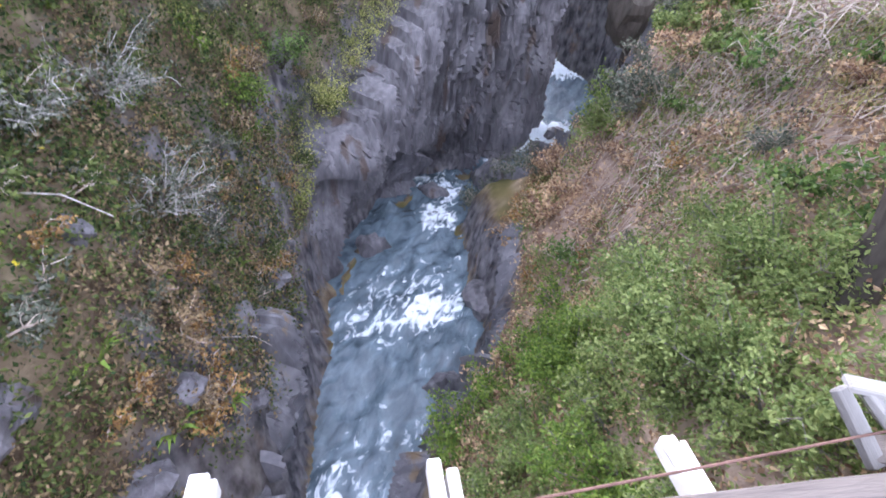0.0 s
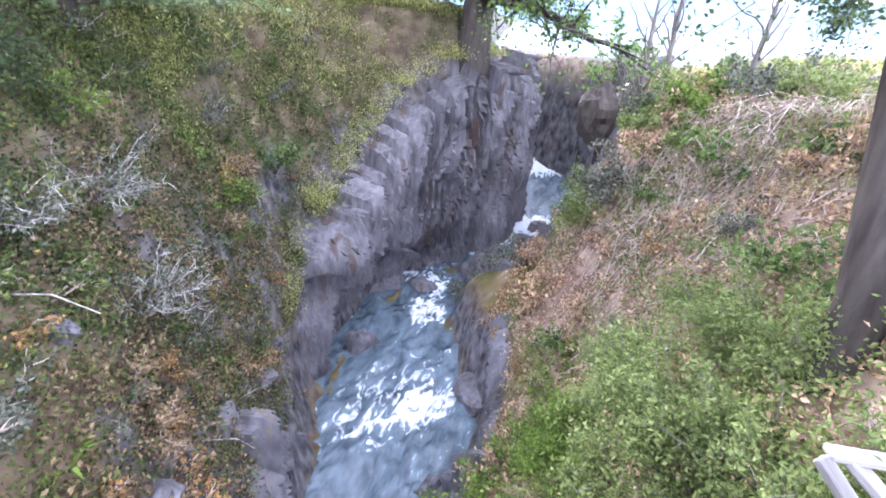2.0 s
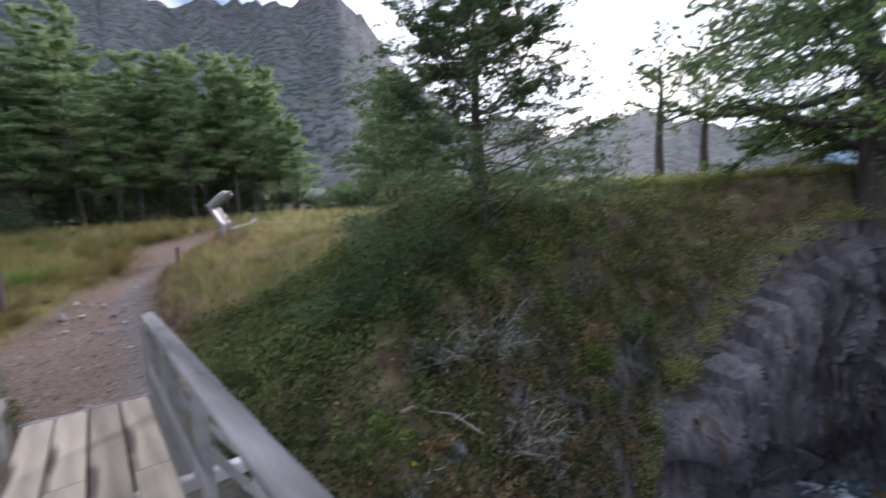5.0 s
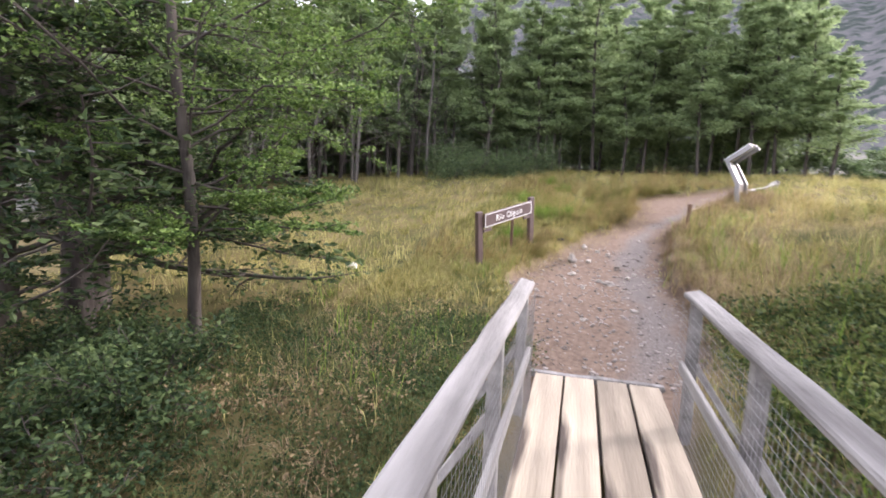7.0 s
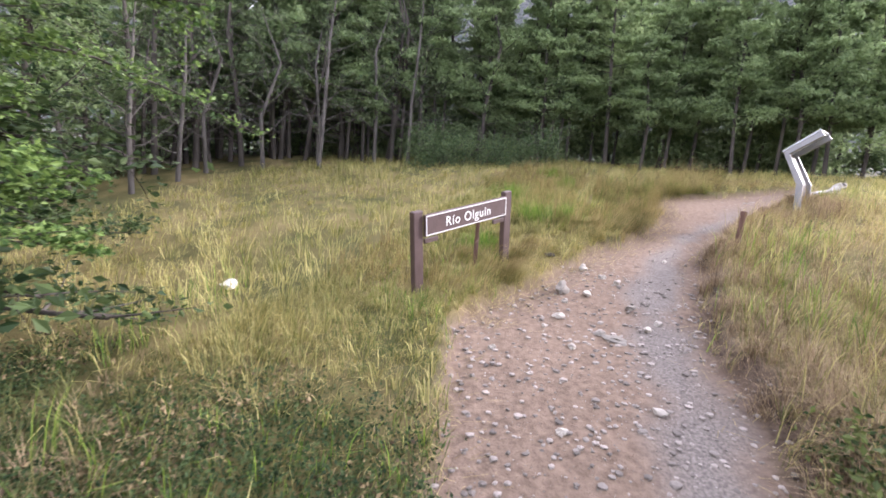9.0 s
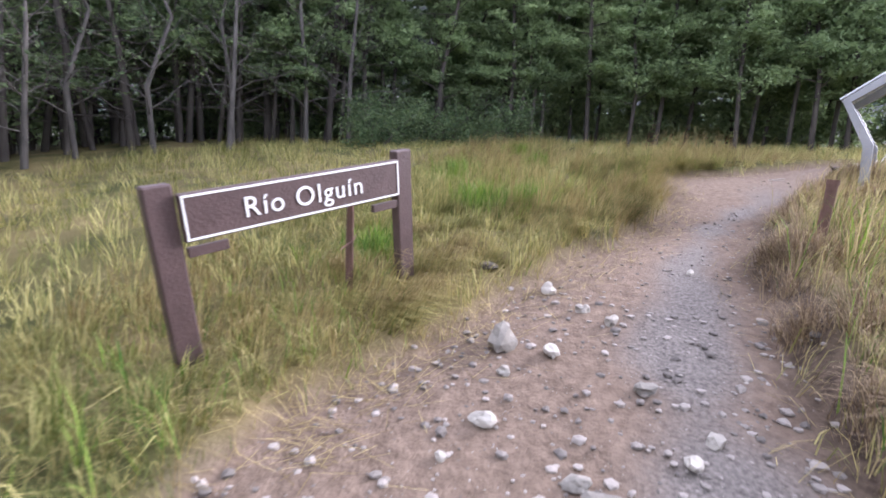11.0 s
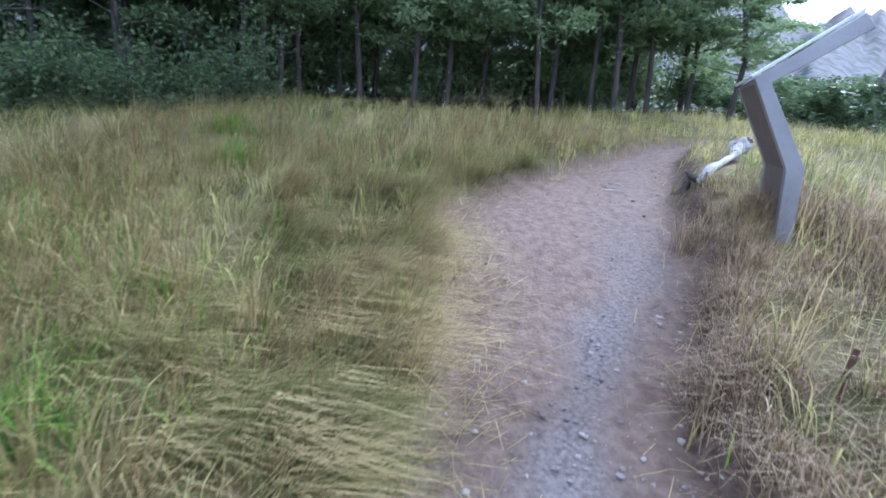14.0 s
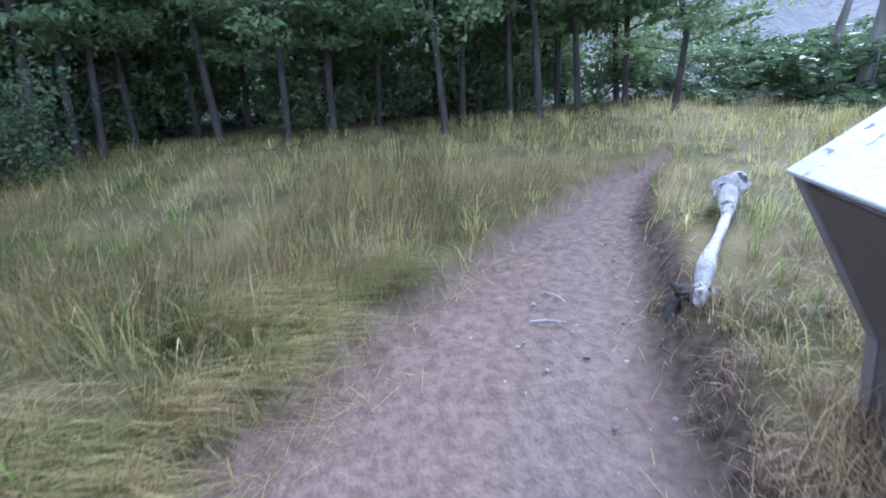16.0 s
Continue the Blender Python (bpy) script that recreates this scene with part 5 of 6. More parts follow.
def blades(name, label, mat, x, y, rng, height, width, lean, wind=(0.0, 0.0), tuft=0.0):
    """Tapered bent grass blades, one for each spot."""
    k = len(x)
    a = rng.uniform(0, 2 * np.pi, k)
    tall = 1.0
    if tuft:
        ci, cj = np.floor(x / tuft), np.floor(y / tuft)
        cx = (ci + 0.5 + 0.45 * np.sin(ci * 12.9 + cj * 78.2)) * tuft
        cy = (cj + 0.5 + 0.45 * np.sin(ci * 39.3 + cj * 11.1)) * tuft
        tight = 0.35 + 0.35 * np.abs(np.sin(ci * 7.7 + cj * 3.1))
        a = np.arctan2(y - cy, x - cx) + rng.normal(size=k) * 0.7
        x, y = cx + (x - cx) * tight, cy + (y - cy) * tight
        tall = 0.75 + 0.5 * np.abs(np.sin(ci * 5.3 + cj * 9.7))
    z = land(x, y) - 0.02
    h = height * rng.uniform(0.45, 1.3, k) * (0.85 + 0.4 * fnoise(x, y, 1.3, 66)) * tall
    out = np.stack([np.cos(a), np.sin(a)], -1) * (lean * rng.uniform(0.3, 1.3, k))[:, None] + np.array(wind)
    ln = np.linalg.norm(out, axis=1)
    side = np.stack([-out[:, 1], out[:, 0]], -1) / np.maximum(ln, 1e-6)[:, None]
    tilt = np.clip(ln, 0, 1.3)
    w = width * rng.uniform(0.6, 1.4, k)
    p0 = np.stack([x, y, z], -1)
    m = p0 + np.concatenate([out * (h * 0.35)[:, None], (h * 0.62 * np.cos(tilt * 0.5))[:, None]], 1)
    t = p0 + np.concatenate([out * (h * 0.95)[:, None], (h * np.cos(tilt * 0.85))[:, None]], 1)
    s3 = np.concatenate([side, np.zeros((k, 1))], 1)
    v = np.stack([p0 - s3 * w[:, None], p0 + s3 * w[:, None], m + s3 * w[:, None] * 0.8, m - s3 * w[:, None] * 0.8, t], 1)
    n = np.arange(k)[:, None] * 5
    q = n + np.array([[0, 1, 2, 3]])
    tri = n + np.array([[3, 2, 4]])
    tagged(new(name, mesh_np(name, v.reshape(-1, 3), [q, tri], mat)), label, "grass", kind="stuff")


def open_ground(x, y):
    edge = np.minimum(y - np.interp(x, PX, PL), np.interp(x, PX, PR) - y)
    off = 1 - step(-0.12, 0.10, edge + 0.10 * fnoise(x, y, 3.1, 5) + 0.05 * fnoise(x, y, 9.0, 6))
    bridge = 1 - (x > -1.05) * (np.abs(y - 0.075 * x) < 0.75)
    log = 1 - step(0.45, 0.15, np.hypot(x + 12.1, y - 3.5) * 0.5 + np.abs((x + 11.6) * 0.68 + (y - 2.97) * 0.73) * 0.6)
    return off * bridge * log * (x < river_left(y) - 1.2) * (1 - step(1.3, 2.2, slope_at(x, y)))


def heath(x, y):
    """1 on the short mossy ground beside the bridge."""
    return step(-2.6, -1.4, x) * (y < -0.6)


rng = R(203)
x, y = scatter(125000, -12.5, 0.6, -3.4, 4.4, rng, lambda x, y: open_ground(x, y) * (0.15 + 0.85 * step(-0.5, 0.4, fnoise(x, y, 1.7, 61))) * (1 - 0.93 * heath(x, y)) * np.where(y > np.interp(x, PX, PR), 0.45, 1.0))
blades("meadow_grass", "long yellow-green meadow grass beside the path", GRASS, x, y, rng, 0.24, 0.0021, 1.05, (0.2, 0.12), 0.30)
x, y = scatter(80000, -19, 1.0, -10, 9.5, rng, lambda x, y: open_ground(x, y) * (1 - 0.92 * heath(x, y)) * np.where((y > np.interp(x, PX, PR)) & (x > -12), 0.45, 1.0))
blades("meadow_grass", "tall meadow grass running to the wood, sunlight in its colour", GRASS_SUN_TONE, x, y, rng, 0.27, 0.0036, 0.95, (0.2, 0.12), 0.45)
x, y = scatter(32000, -15, -4.5, -3.5, 3.8, rng, lambda x, y: open_ground(x, y) * (fnoise(x, y, 1.1, 62) > -0.1) * np.where(y > np.interp(x, PX, PR), 0.3, 1.0))
blades("straw_grass", "wind-flattened straw-coloured grass", GRASS_DRY, x, y, rng, 0.50, 0.0020, 0.6, (0.30, 0.55), 0.38)
x, y = scatter(11000, -14, 1, -4.5, 4, rng, lambda x, y: open_ground(x, y) * (fnoise(x, y, 1.3, 63) > 0.25))
blades("lush_grass", "tufts of bright green grass", GRASS_LUSH, x, y, rng, 0.34, 0.0033, 0.7, (0.1, 0.1), 0.3)
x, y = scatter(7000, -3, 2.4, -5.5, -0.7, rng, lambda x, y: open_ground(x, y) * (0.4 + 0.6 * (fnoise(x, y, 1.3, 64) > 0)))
blades("shade_grass", "dull green grass by the bridge, shade put into its colour", GRASS_SHADE_TONE, x, y, rng, 0.20, 0.003, 0.9, (0, 0), 0.4)
x, y = scatter(14000, -6, 1.4, 5.5, 16, rng, lambda x, y: open_ground(x, y))
blades("knoll_grass", "short grass on the knoll", GRASS, x, y, rng, 0.16, 0.006, 0.5)
x, y = scatter(26000, 5.0, 11.5, 7, 18, rng, lambda x, y: (x > river_right(y) + 2.2) * (fnoise(x, y, 1.2, 65) > -0.35))
blades("rim_grass", "pale grass on the gorge rim", CREST_SUN_TONE, x, y, rng, 0.24, 0.006, 0.6)
x, y = scatter(2600, 4.7, 6.6, 1.9, 3.6, rng, lambda x, y: (x > river_right(y) + 0.7) * (fnoise(x, y, 2.6, 73) > -0.1))
blades("lip_grass", "dry straw grass on the gorge lip below the bridge", GRASS_DRY, x, y, rng, 0.30, 0.0025, 0.6)
# long straw combed over towards the path
rng = R(214)
x, y = scatter(10000, -11.0, -4.8, -2.6, 0.6, rng, lambda x, y: open_ground(x, y) * np.exp(-((np.interp(x, PX, PL) - 0.45 - y) / 0.45) ** 2) * (0.3 + 0.7 * (fnoise(x, y, 1.5, 67) > -0.2)))
blades("combed_straw", "long pale straw combed over towards the path", GRASS_DRY, x, y, rng, 0.55, 0.0021, 0.25, (0.35, 0.95), 0.5)
x, y = scatter(42000, -9.5, -2.5, -3.4, -0.4, rng, open_ground)
blades("meadow_grass", "short fine grass between the tufts", GRASS, x, y, rng, 0.14, 0.0018, 0.9, (0.1, 0.1), 0.12)
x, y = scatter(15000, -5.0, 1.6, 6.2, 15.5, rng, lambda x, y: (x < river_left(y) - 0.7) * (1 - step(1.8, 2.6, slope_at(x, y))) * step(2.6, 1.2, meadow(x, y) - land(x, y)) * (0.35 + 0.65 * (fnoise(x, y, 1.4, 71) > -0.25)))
cover("crest_cover", "yellow-green low plants on the knoll, sunlight put into their colour", CREST_SUN_TONE, x, y, rng, 11, 0.09, 0.10, 0.050, 0.05)
# mossy heath beside the bridge, its greens darkened to stand for shade
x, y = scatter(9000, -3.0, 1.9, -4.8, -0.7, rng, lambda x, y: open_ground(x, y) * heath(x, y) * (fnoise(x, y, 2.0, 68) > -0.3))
cover("heath_cover", "low moss and leaves beside the bridge, darkened in colour for shade", DARK_SHADED_LEAF, x, y, rng, 9, 0.07, 0.06, 0.032)
x, y = scatter(2600, -3.2, 1.9, -4.8, -0.7, rng, lambda x, y: open_ground(x, y) * heath(x, y) * (fnoise(x, y, 2.3, 69) > 0.0))
cover("heath_litter", "brown dry litter and dead fronds beside the bridge", LEFT_DRY, x, y, rng, 9, 0.07, 0.05, 0.04)
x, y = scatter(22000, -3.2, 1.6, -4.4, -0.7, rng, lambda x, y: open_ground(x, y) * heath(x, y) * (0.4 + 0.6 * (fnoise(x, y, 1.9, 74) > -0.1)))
blades("heath_grass", "short ochre and green grass on mounds beside the bridge, darkened for shade", GRASS_SHADE_TONE, x, y, rng, 0.13, 0.0026, 1.1, (0, 0), 0.35)
x, y = scatter(12000, -3.4, 1.6, -4.0, -0.7, rng, lambda x, y: open_ground(x, y) * heath(x, y) * (fnoise(x, y, 2.1, 75) > 0.05))
blades("heath_grass", "ochre dry grass in patches beside the bridge", GRASS_BROWN, x, y, rng, 0.15, 0.0024, 1.0, (0, 0), 0.3)
# tussocks that lean over the edge of the path
rng = R(215)
for mat, label, count, tall, wide in ((GRASS_DRY, "pale straw tussocks drooping along the path", 26, 0.46, 0.0020), (GRASS, "yellow-green tussocks drooping along the path", 76, 0.36, 0.0021)):
    cx = rng.uniform(-12.6, -4.6, count)
    cy = np.interp(cx, PX, PL) - np.abs(rng.normal(size=count)) * 0.75 - 0.12
    x, y = np.repeat(cx, 230) + rng.normal(size=count * 230) * 0.07, np.repeat(cy, 230) + rng.normal(size=count * 230) * 0.07
    blades("tussock_grass", label, mat, x, y, rng, tall, wide, 0.55, (0.15, 1.1))
cx = rng.uniform(-11.5, -1.6, 110)
cy = np.interp(cx, PX, PR) + np.abs(rng.normal(size=110)) * 0.35 - 0.02
x, y = np.repeat(cx, 130) + rng.normal(size=110 * 130) * 0.06, np.repeat(cy, 130) + rng.normal(size=110 * 130) * 0.06
blades("edge_grass", "brown dry grass hanging over the dark lip of the path", GRASS_BROWN, x, y, rng, 0.20, 0.0019, 1.1, (0.1, -0.35))
x, y = scatter(42000, -12.0, -0.8, 0.8, 5.0, rng, lambda x, y: open_ground(x, y) * (y > np.interp(x, PX, PR)) * step(2.4, 0.6, y - np.interp(x, PX, PR)))
blades("brown_grass", "short brownish grass on the bank beside the path", GRASS_BROWN, x, y, rng, 0.17, 0.0022, 1.0, (0.1, 0.0), 0.3)
cx, cy = -10.35 + rng.normal(size=16) * 0.38, 2.86 + rng.normal(size=16) * 0.22
x, y = np.repeat(cx, 170) + rng.normal(size=16 * 170) * 0.07, np.repeat(cy, 170) + rng.normal(size=16 * 170) * 0.07
blades("lectern_grass", "long brownish grass round the foot of the lectern", GRASS_BROWN, x, y, rng, 0.34, 0.0022, 0.7)
# grass along the crest above the cliff, sunlight painted into its colour
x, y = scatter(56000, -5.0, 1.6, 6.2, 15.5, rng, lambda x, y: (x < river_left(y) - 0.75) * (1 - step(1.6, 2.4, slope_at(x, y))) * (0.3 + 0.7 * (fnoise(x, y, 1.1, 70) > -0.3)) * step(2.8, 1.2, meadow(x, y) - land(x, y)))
blades("crest_grass", "yellow-green grass on the crest of the knoll, lightened in colour for sun", CREST_SUN_TONE, x, y, rng, 0.17, 0.0050, 0.9)
for cx, cy in ((-8.26, -1.14), (-7.9, -1.6), (-12.1, -1.7), (-13.6, -2.3), (-9.6, -2.4), (-6.2, -2.0)):
    x, y = cx + rng.normal(size=380) * 0.13, cy + rng.normal(size=380) * 0.13
    blades("lush_tuft", "bright green tuft of lush grass in the meadow", GRASS_LUSH, x, y, rng, 0.42, 0.0032, 0.8, (0.1, 0.2))
# straw lying on the path
rng = R(204)
x, y = scatter(60000, -13, -1.5, -3.0, 4.0, rng, lambda x, y: np.maximum((path_mask(x, y) > 0.5) * 0.10 * step(0.5, 0.15, np.minimum(y - np.interp(x, PX, PL), np.interp(x, PX, PR) - y)), np.maximum(0.35 * open_ground(x, y), 0.8 * np.exp(-((y - np.interp(x, PX, PL) - 0.10) / 0.28) ** 2) * (x < -4))))
k = len(x)
a, ln = rng.normal(1.9, 0.8, k), rng.uniform(0.05, 0.20, k)
p0 = np.stack([x, y, land(x, y) + 0.006], -1)
p1x, p1y = x + np.cos(a) * ln, y + np.sin(a) * ln
p1 = np.stack([p1x, p1y, land(p1x, p1y) + rng.uniform(0.004, 0.05, k)], -1)
s3 = np.stack([-np.sin(a), np.cos(a), np.zeros(k)], -1) * 0.0014
v = np.stack([p0 - s3, p0 + s3, p1 + s3, p1 - s3], 1).reshape(-1, 3)
tagged(new("straw", mesh_np("straw", v, np.arange(4 * k).reshape(k, 4), GRASS_DRY)), "dry straw lying on the path and in the grass", "straw", kind="stuff")

# ---- stones of the path ----
rng = R(205)
proto = []
for k in range(5):
    m0 = stone_mesh("pebble", k + 1, 1, 1, 0.6, GRAVEL, 1, 0.4)
    vv = np.zeros(len(m0.vertices) * 3)
    m0.vertices.foreach_get("co", vv)
    ff = np.array([tuple(p.vertices) for p in m0.polygons])
    proto.append((vv.reshape(-1, 3), ff))
    bpy.data.meshes.remove(m0)
x, y = scatter(30000, -13.5, -1.0, -1.6, 4.2, rng, lambda x, y: (path_mask(x, y) > 0.6) * np.maximum(0.9 * step(-7.5, -5.5, x), 0.25 + 0.75 * step(1.1, 0.2, np.interp(x, PX, PR) - y)) * np.where(x > -9.6, 1, 0.22))
pieces = []
for k, (a, b, z) in enumerate(zip(x, y, land(x, y))):
    vv, ff = proto[k % 5]
    s = 0.008 + (0.062 if a > -6 else 0.032) * rng.rand() ** 5
    c, sn = math.cos(k), math.sin(k)
    w = vv * s * np.array([1.0, rng.uniform(0.6, 1.0), rng.uniform(0.6, 1.1)])
    pieces.append((np.stack([w[:, 0] * c - w[:, 1] * sn + a, w[:, 0] * sn + w[:, 1] * c + b, w[:, 2] + z + s * 0.1], -1), ff))
v, f = joined(pieces)
tagged(new("gravel", mesh_np("gravel", v, f, GRAVEL, False)), "loose grey gravel on the path", "gravel", kind="stuff")
for k, (a, b, sx, sy, sz) in enumerate(((-5.23, -0.70, 0.28, 0.17, 0.17), (-6.0, -0.56, 0.13, 0.11, 0.10), (-4.55, -0.62, 0.13, 0.10, 0.07), (-5.75, -0.30, 0.09, 0.07, 0.08), (-5.65, -0.12, 0.11, 0.08, 0.08), (-5.2, -0.42, 0.12, 0.09, 0.07),
                                        (-4.2, -0.05, 0.24, 0.16, 0.06), (-4.3, -0.20, 0.10, 0.08, 0.06), (-4.72, 0.32, 0.10, 0.08, 0.06), (-4.55, 0.22, 0.10, 0.08, 0.06), (-4.28, -0.72, 0.06, 0.05, 0.04), (-4.95, -0.62, 0.07, 0.06, 0.06),
                                        (-3.6, -1.05, 0.07, 0.06, 0.05), (-6.7, 0.42, 0.07, 0.06, 0.05), (-3.9, -0.4, 0.12, 0.08, 0.05), (-3.1, 0.3, 0.10, 0.08, 0.05), (-2.6, -0.3, 0.08, 0.07, 0.05), (-5.0, 0.05, 0.13, 0.11, 0.07))):
    me = stone_mesh("stone", k + 11, sx, sy * 0.85, sz, STONE, 2, 0.6)
    ob = new("stone", me)
    ob.matrix_basis = pose(a, b, float(land(a, b)) + sz * 0.25, 0, 0, 40 * k)
    tagged(ob, "pale rounded stone lying on the path" if k % 3 else "grey weathered stone embedded in the path", "stone", "stones on the path")
c = new("dark_clod", stone_mesh("dark_clod", 41, 0.16, 0.12, 0.08, BARK, 2, 0.5))
c.matrix_basis = pose(-6.05, -1.0, float(land(-6.05, -1.0)) + 0.02)
tagged(c, "dark clod of charred wood beside the stones", "clod")
w = new("stone", stone_mesh("stone", 44, 0.22, 0.16, 0.12, PALE_WOOD, 2, 0.5))
w.matrix_basis = pose(-3.9, -4.3, float(land(-3.9, -4.3)) + 0.05)
tagged(w, "white stone lying in the grass", "stone")

# ---- bleached log and stumps by the lectern ----
lg = empty("driftwood_log", pose(*at(-11.6, 2.97, -0.10)), "bleached twisted log lying in the grass beside the path", "log")


def knobbly(points, radii, seed, sides=12, n=28, rough=0.35):
    """A twisted tapered stem with swellings, grooves and broken ends."""
    p, r = np.array(points, float), np.array(radii, float)
    s = np.linspace(0, len(p) - 1, n)
    k = np.arange(len(p))
    line = np.stack([np.interp(s, k, p[:, c]) for c in range(3)], -1)
    rad = np.interp(s, k, r)
    line[1:-1] = (line[:-2] + line[1:-1] * 2 + line[2:]) / 4
    v, f = tube(line, rad, sides)
    rings = v.reshape(n, sides, 3)
    for i in range(n):
        for j in range(sides):
            o = Vector(rings[i, j] - line[i])
            q = Vector((math.cos(j * 6.283 / sides + i * 0.09) * 1.6, math.sin(j * 6.283 / sides + i * 0.09) * 1.6, i * 0.16 + seed))
            rings[i, j] = line[i] + np.array(o) * (1 + rough * noise.noise(q) + rough * 0.7 * noise.noise(q * 2.3))
    return rings.reshape(-1, 3), f


for name, pts, rad, sd in (("trunk", [(0.0, 0.0, 0.05), (-0.22, 0.17, 0.17), (-0.50, 0.46, 0.23), (-0.80, 0.76, 0.29), (-1.15, 1.03, 0.36), (-1.3, 1.13, 0.40)], [0.05, 0.05, 0.03, 0.034, 0.08, 0.02], 3),
                           ("root", [(-0.02, 0.02, 0.08), (0.08, -0.06, 0.10), (0.13, -0.05, 0.17)], [0.07, 0.045, 0.012], 5), ("root", [(0.0, 0.0, 0.09), (0.02, 0.09, 0.10), (0.04, 0.15, 0.06)], [0.05, 0.03, 0.006], 6),
                           ("root", [(-0.02, -0.02, 0.08), (-0.05, -0.10, 0.11), (-0.06, -0.15, 0.15)], [0.05, 0.03, 0.006], 7), ("root", [(0.05, -0.03, 0.10), (0.07, 0.0, 0.16)], [0.03, 0.012], 8)):
    v, f = knobbly(pts, rad, sd)
    wood = BARK if sd == 7 else DEAD_WOOD
    part(name, mesh_np(name, v, f, wood, True), wood, lg, "dark rotten root" if wood is BARK else "")
part("knot", stone_mesh("knot", 51, 0.22, 0.26, 0.19, DEAD_WOOD, 3, 0.6), DEAD_WOOD, lg, "knobbly bleached burl", pose(-1.22, 1.08, 0.40, 20, 30, 0))
part("knot", stone_mesh("knot", 52, 0.12, 0.13, 0.12, DEAD_WOOD, 3, 0.6), DEAD_WOOD, lg, m=pose(-1.32, 1.13, 0.34))
# dark rotten stumps at the lip of the path
for x, y, h, sd in ((-11.68, 2.84, 0.15, 21),):
    st = empty("stump", pose(*at(x, y, -0.02)), "small dark rotten stump at the edge of the path", "stump")
    v, f = knobbly([(0, 0, -0.06), (0.01, 0, h * 0.5), (0.02, 0.01, h), (0.025, 0.01, h * 1.12)], [0.055, 0.045, 0.035, 0.008], sd, 9, 16, 0.6)
    part("wood", mesh_np("wood", v, f, BARK, True), BARK, st)
pk = empty("stake", pose(*at(-8.47, 1.85, -0.03), 4, 6, 0), "short rusty peg in the grass beside the path", "stake")
v, f = tube([(0, 0, -0.1), (0, 0, 0.12), (0.01, 0, 0.24)], [0.014, 0.014, 0.012], 8)
part("bar", mesh_np("bar", v, f, RUST), RUST, pk)
# short sticks on the path
for a, b, z in ((-12.19, 2.35, 20), (-11.9, 2.2, 70)):
    branch_at = at(a, b, 0.012)
    s = empty("stick", pose(*branch_at, 0, 0, z), "short dry stick lying on the path", "stick", "sticks")
    v, f = knobbly([(-0.10, 0, 0), (0, 0.015, 0.006), (0.11, 0, 0)], [0.006, 0.007, 0.003], z, 6, 10)
    part("wood", mesh_np("wood", v, f, DEAD_WOOD, True), DEAD_WOOD, s)

# ---- dead branches and logs of the gorge ----
def branch(place, pts, rad, label, forks=(), mat=DEAD_WOOD):
    b = empty("dead_branch", pose(*place), label, "branch", "dead branches")
    v, f = tube(pts, rad, 6)
    part("stem", mesh_np("stem", v, f, mat, True), mat, b)
    for q in forks:
        v, f = tube(q, np.linspace(rad[1] * 0.6, 0.004, len(q)), 5)
        part("fork", mesh_np("fork", v, f, mat, True), mat, b)


branch(at(5.35, 8.6, 0.15), [(0, 0, 0), (0.3, 0.15, 0.32), (0.62, 0.3, 0.58), (0.9, 0.42, 0.80)], [0.025, 0.03, 0.025, 0.01], "forked bleached branch on the red slope",
       [[(0.55, 0.27, 0.52), (0.75, 0.2, 0.66), (0.98, 0.2, 0.68)], [(0.62, 0.3, 0.58), (0.68, 0.45, 0.82)]])
branch(at(7.4, 11.2, 0.15), [(0, 0, 0), (0.5, 0.2, 0.12), (1.1, 0.1, 0.2), (1.6, -0.1, 0.45)], [0.11, 0.09, 0.07, 0.03], "weathered fallen log with roots on the rim",
       [[(0.5, 0.2, 0.12), (0.4, 0.0, 0.5)], [(1.1, 0.1, 0.2), (1.3, 0.5, 0.5)], [(0.2, 0.1, 0.05), (0.0, -0.5, 0.1)]], PALE_BARK)
branch(at(5.6, 13.6, 0.1), [(0, 0, 0), (0.6, 0.0, 0.05), (1.2, -0.1, 0.1)], [0.10, 0.09, 0.06], "charred log lying on the gorge rim", [[(0.6, 0, 0.05), (0.7, -0.4, 0.25)]], BARK)
branch(at(1.1, 2.9, 0.1), [(0, 0, 0), (0.4, 0.1, 0.05), (0.9, 0.1, 0.02)], [0.006, 0.007, 0.003], "thin bleached stick on the bank")
branch(at(1.55, 3.9, 0.06), [(0, 0, 0), (0.3, 0.25, -0.08), (0.5, 0.3, -0.2)], [0.006, 0.006, 0.003], "thin dry stick on the bank")
# boulders in the river
for k, (x, y, sx, sy, sz) in enumerate(((0.95, 12.0, 0.8, 0.6, 0.5), (3.5, 8.7, 0.9, 1.2, 0.8), (2.2, 13.3, 1.0, 0.9, 1.2), (3.3, 15.9, 0.8, 0.5, 0.4), (3.7, 6.4, 0.5, 0.9, 0.7), (0.6, 9.2, 0.5, 0.8, 0.8))):
    me = stone_mesh("boulder", 70 + k, sx, sy, sz, SLATE, 3, 0.45)
    ob = new("boulder", me)
    ob.matrix_basis = pose(x, y, float(river_z(y)) - 0.02, 0, 0, 25 * k)
    tagged(ob, "dark wet slate boulder in the river", "boulder", "river boulders")
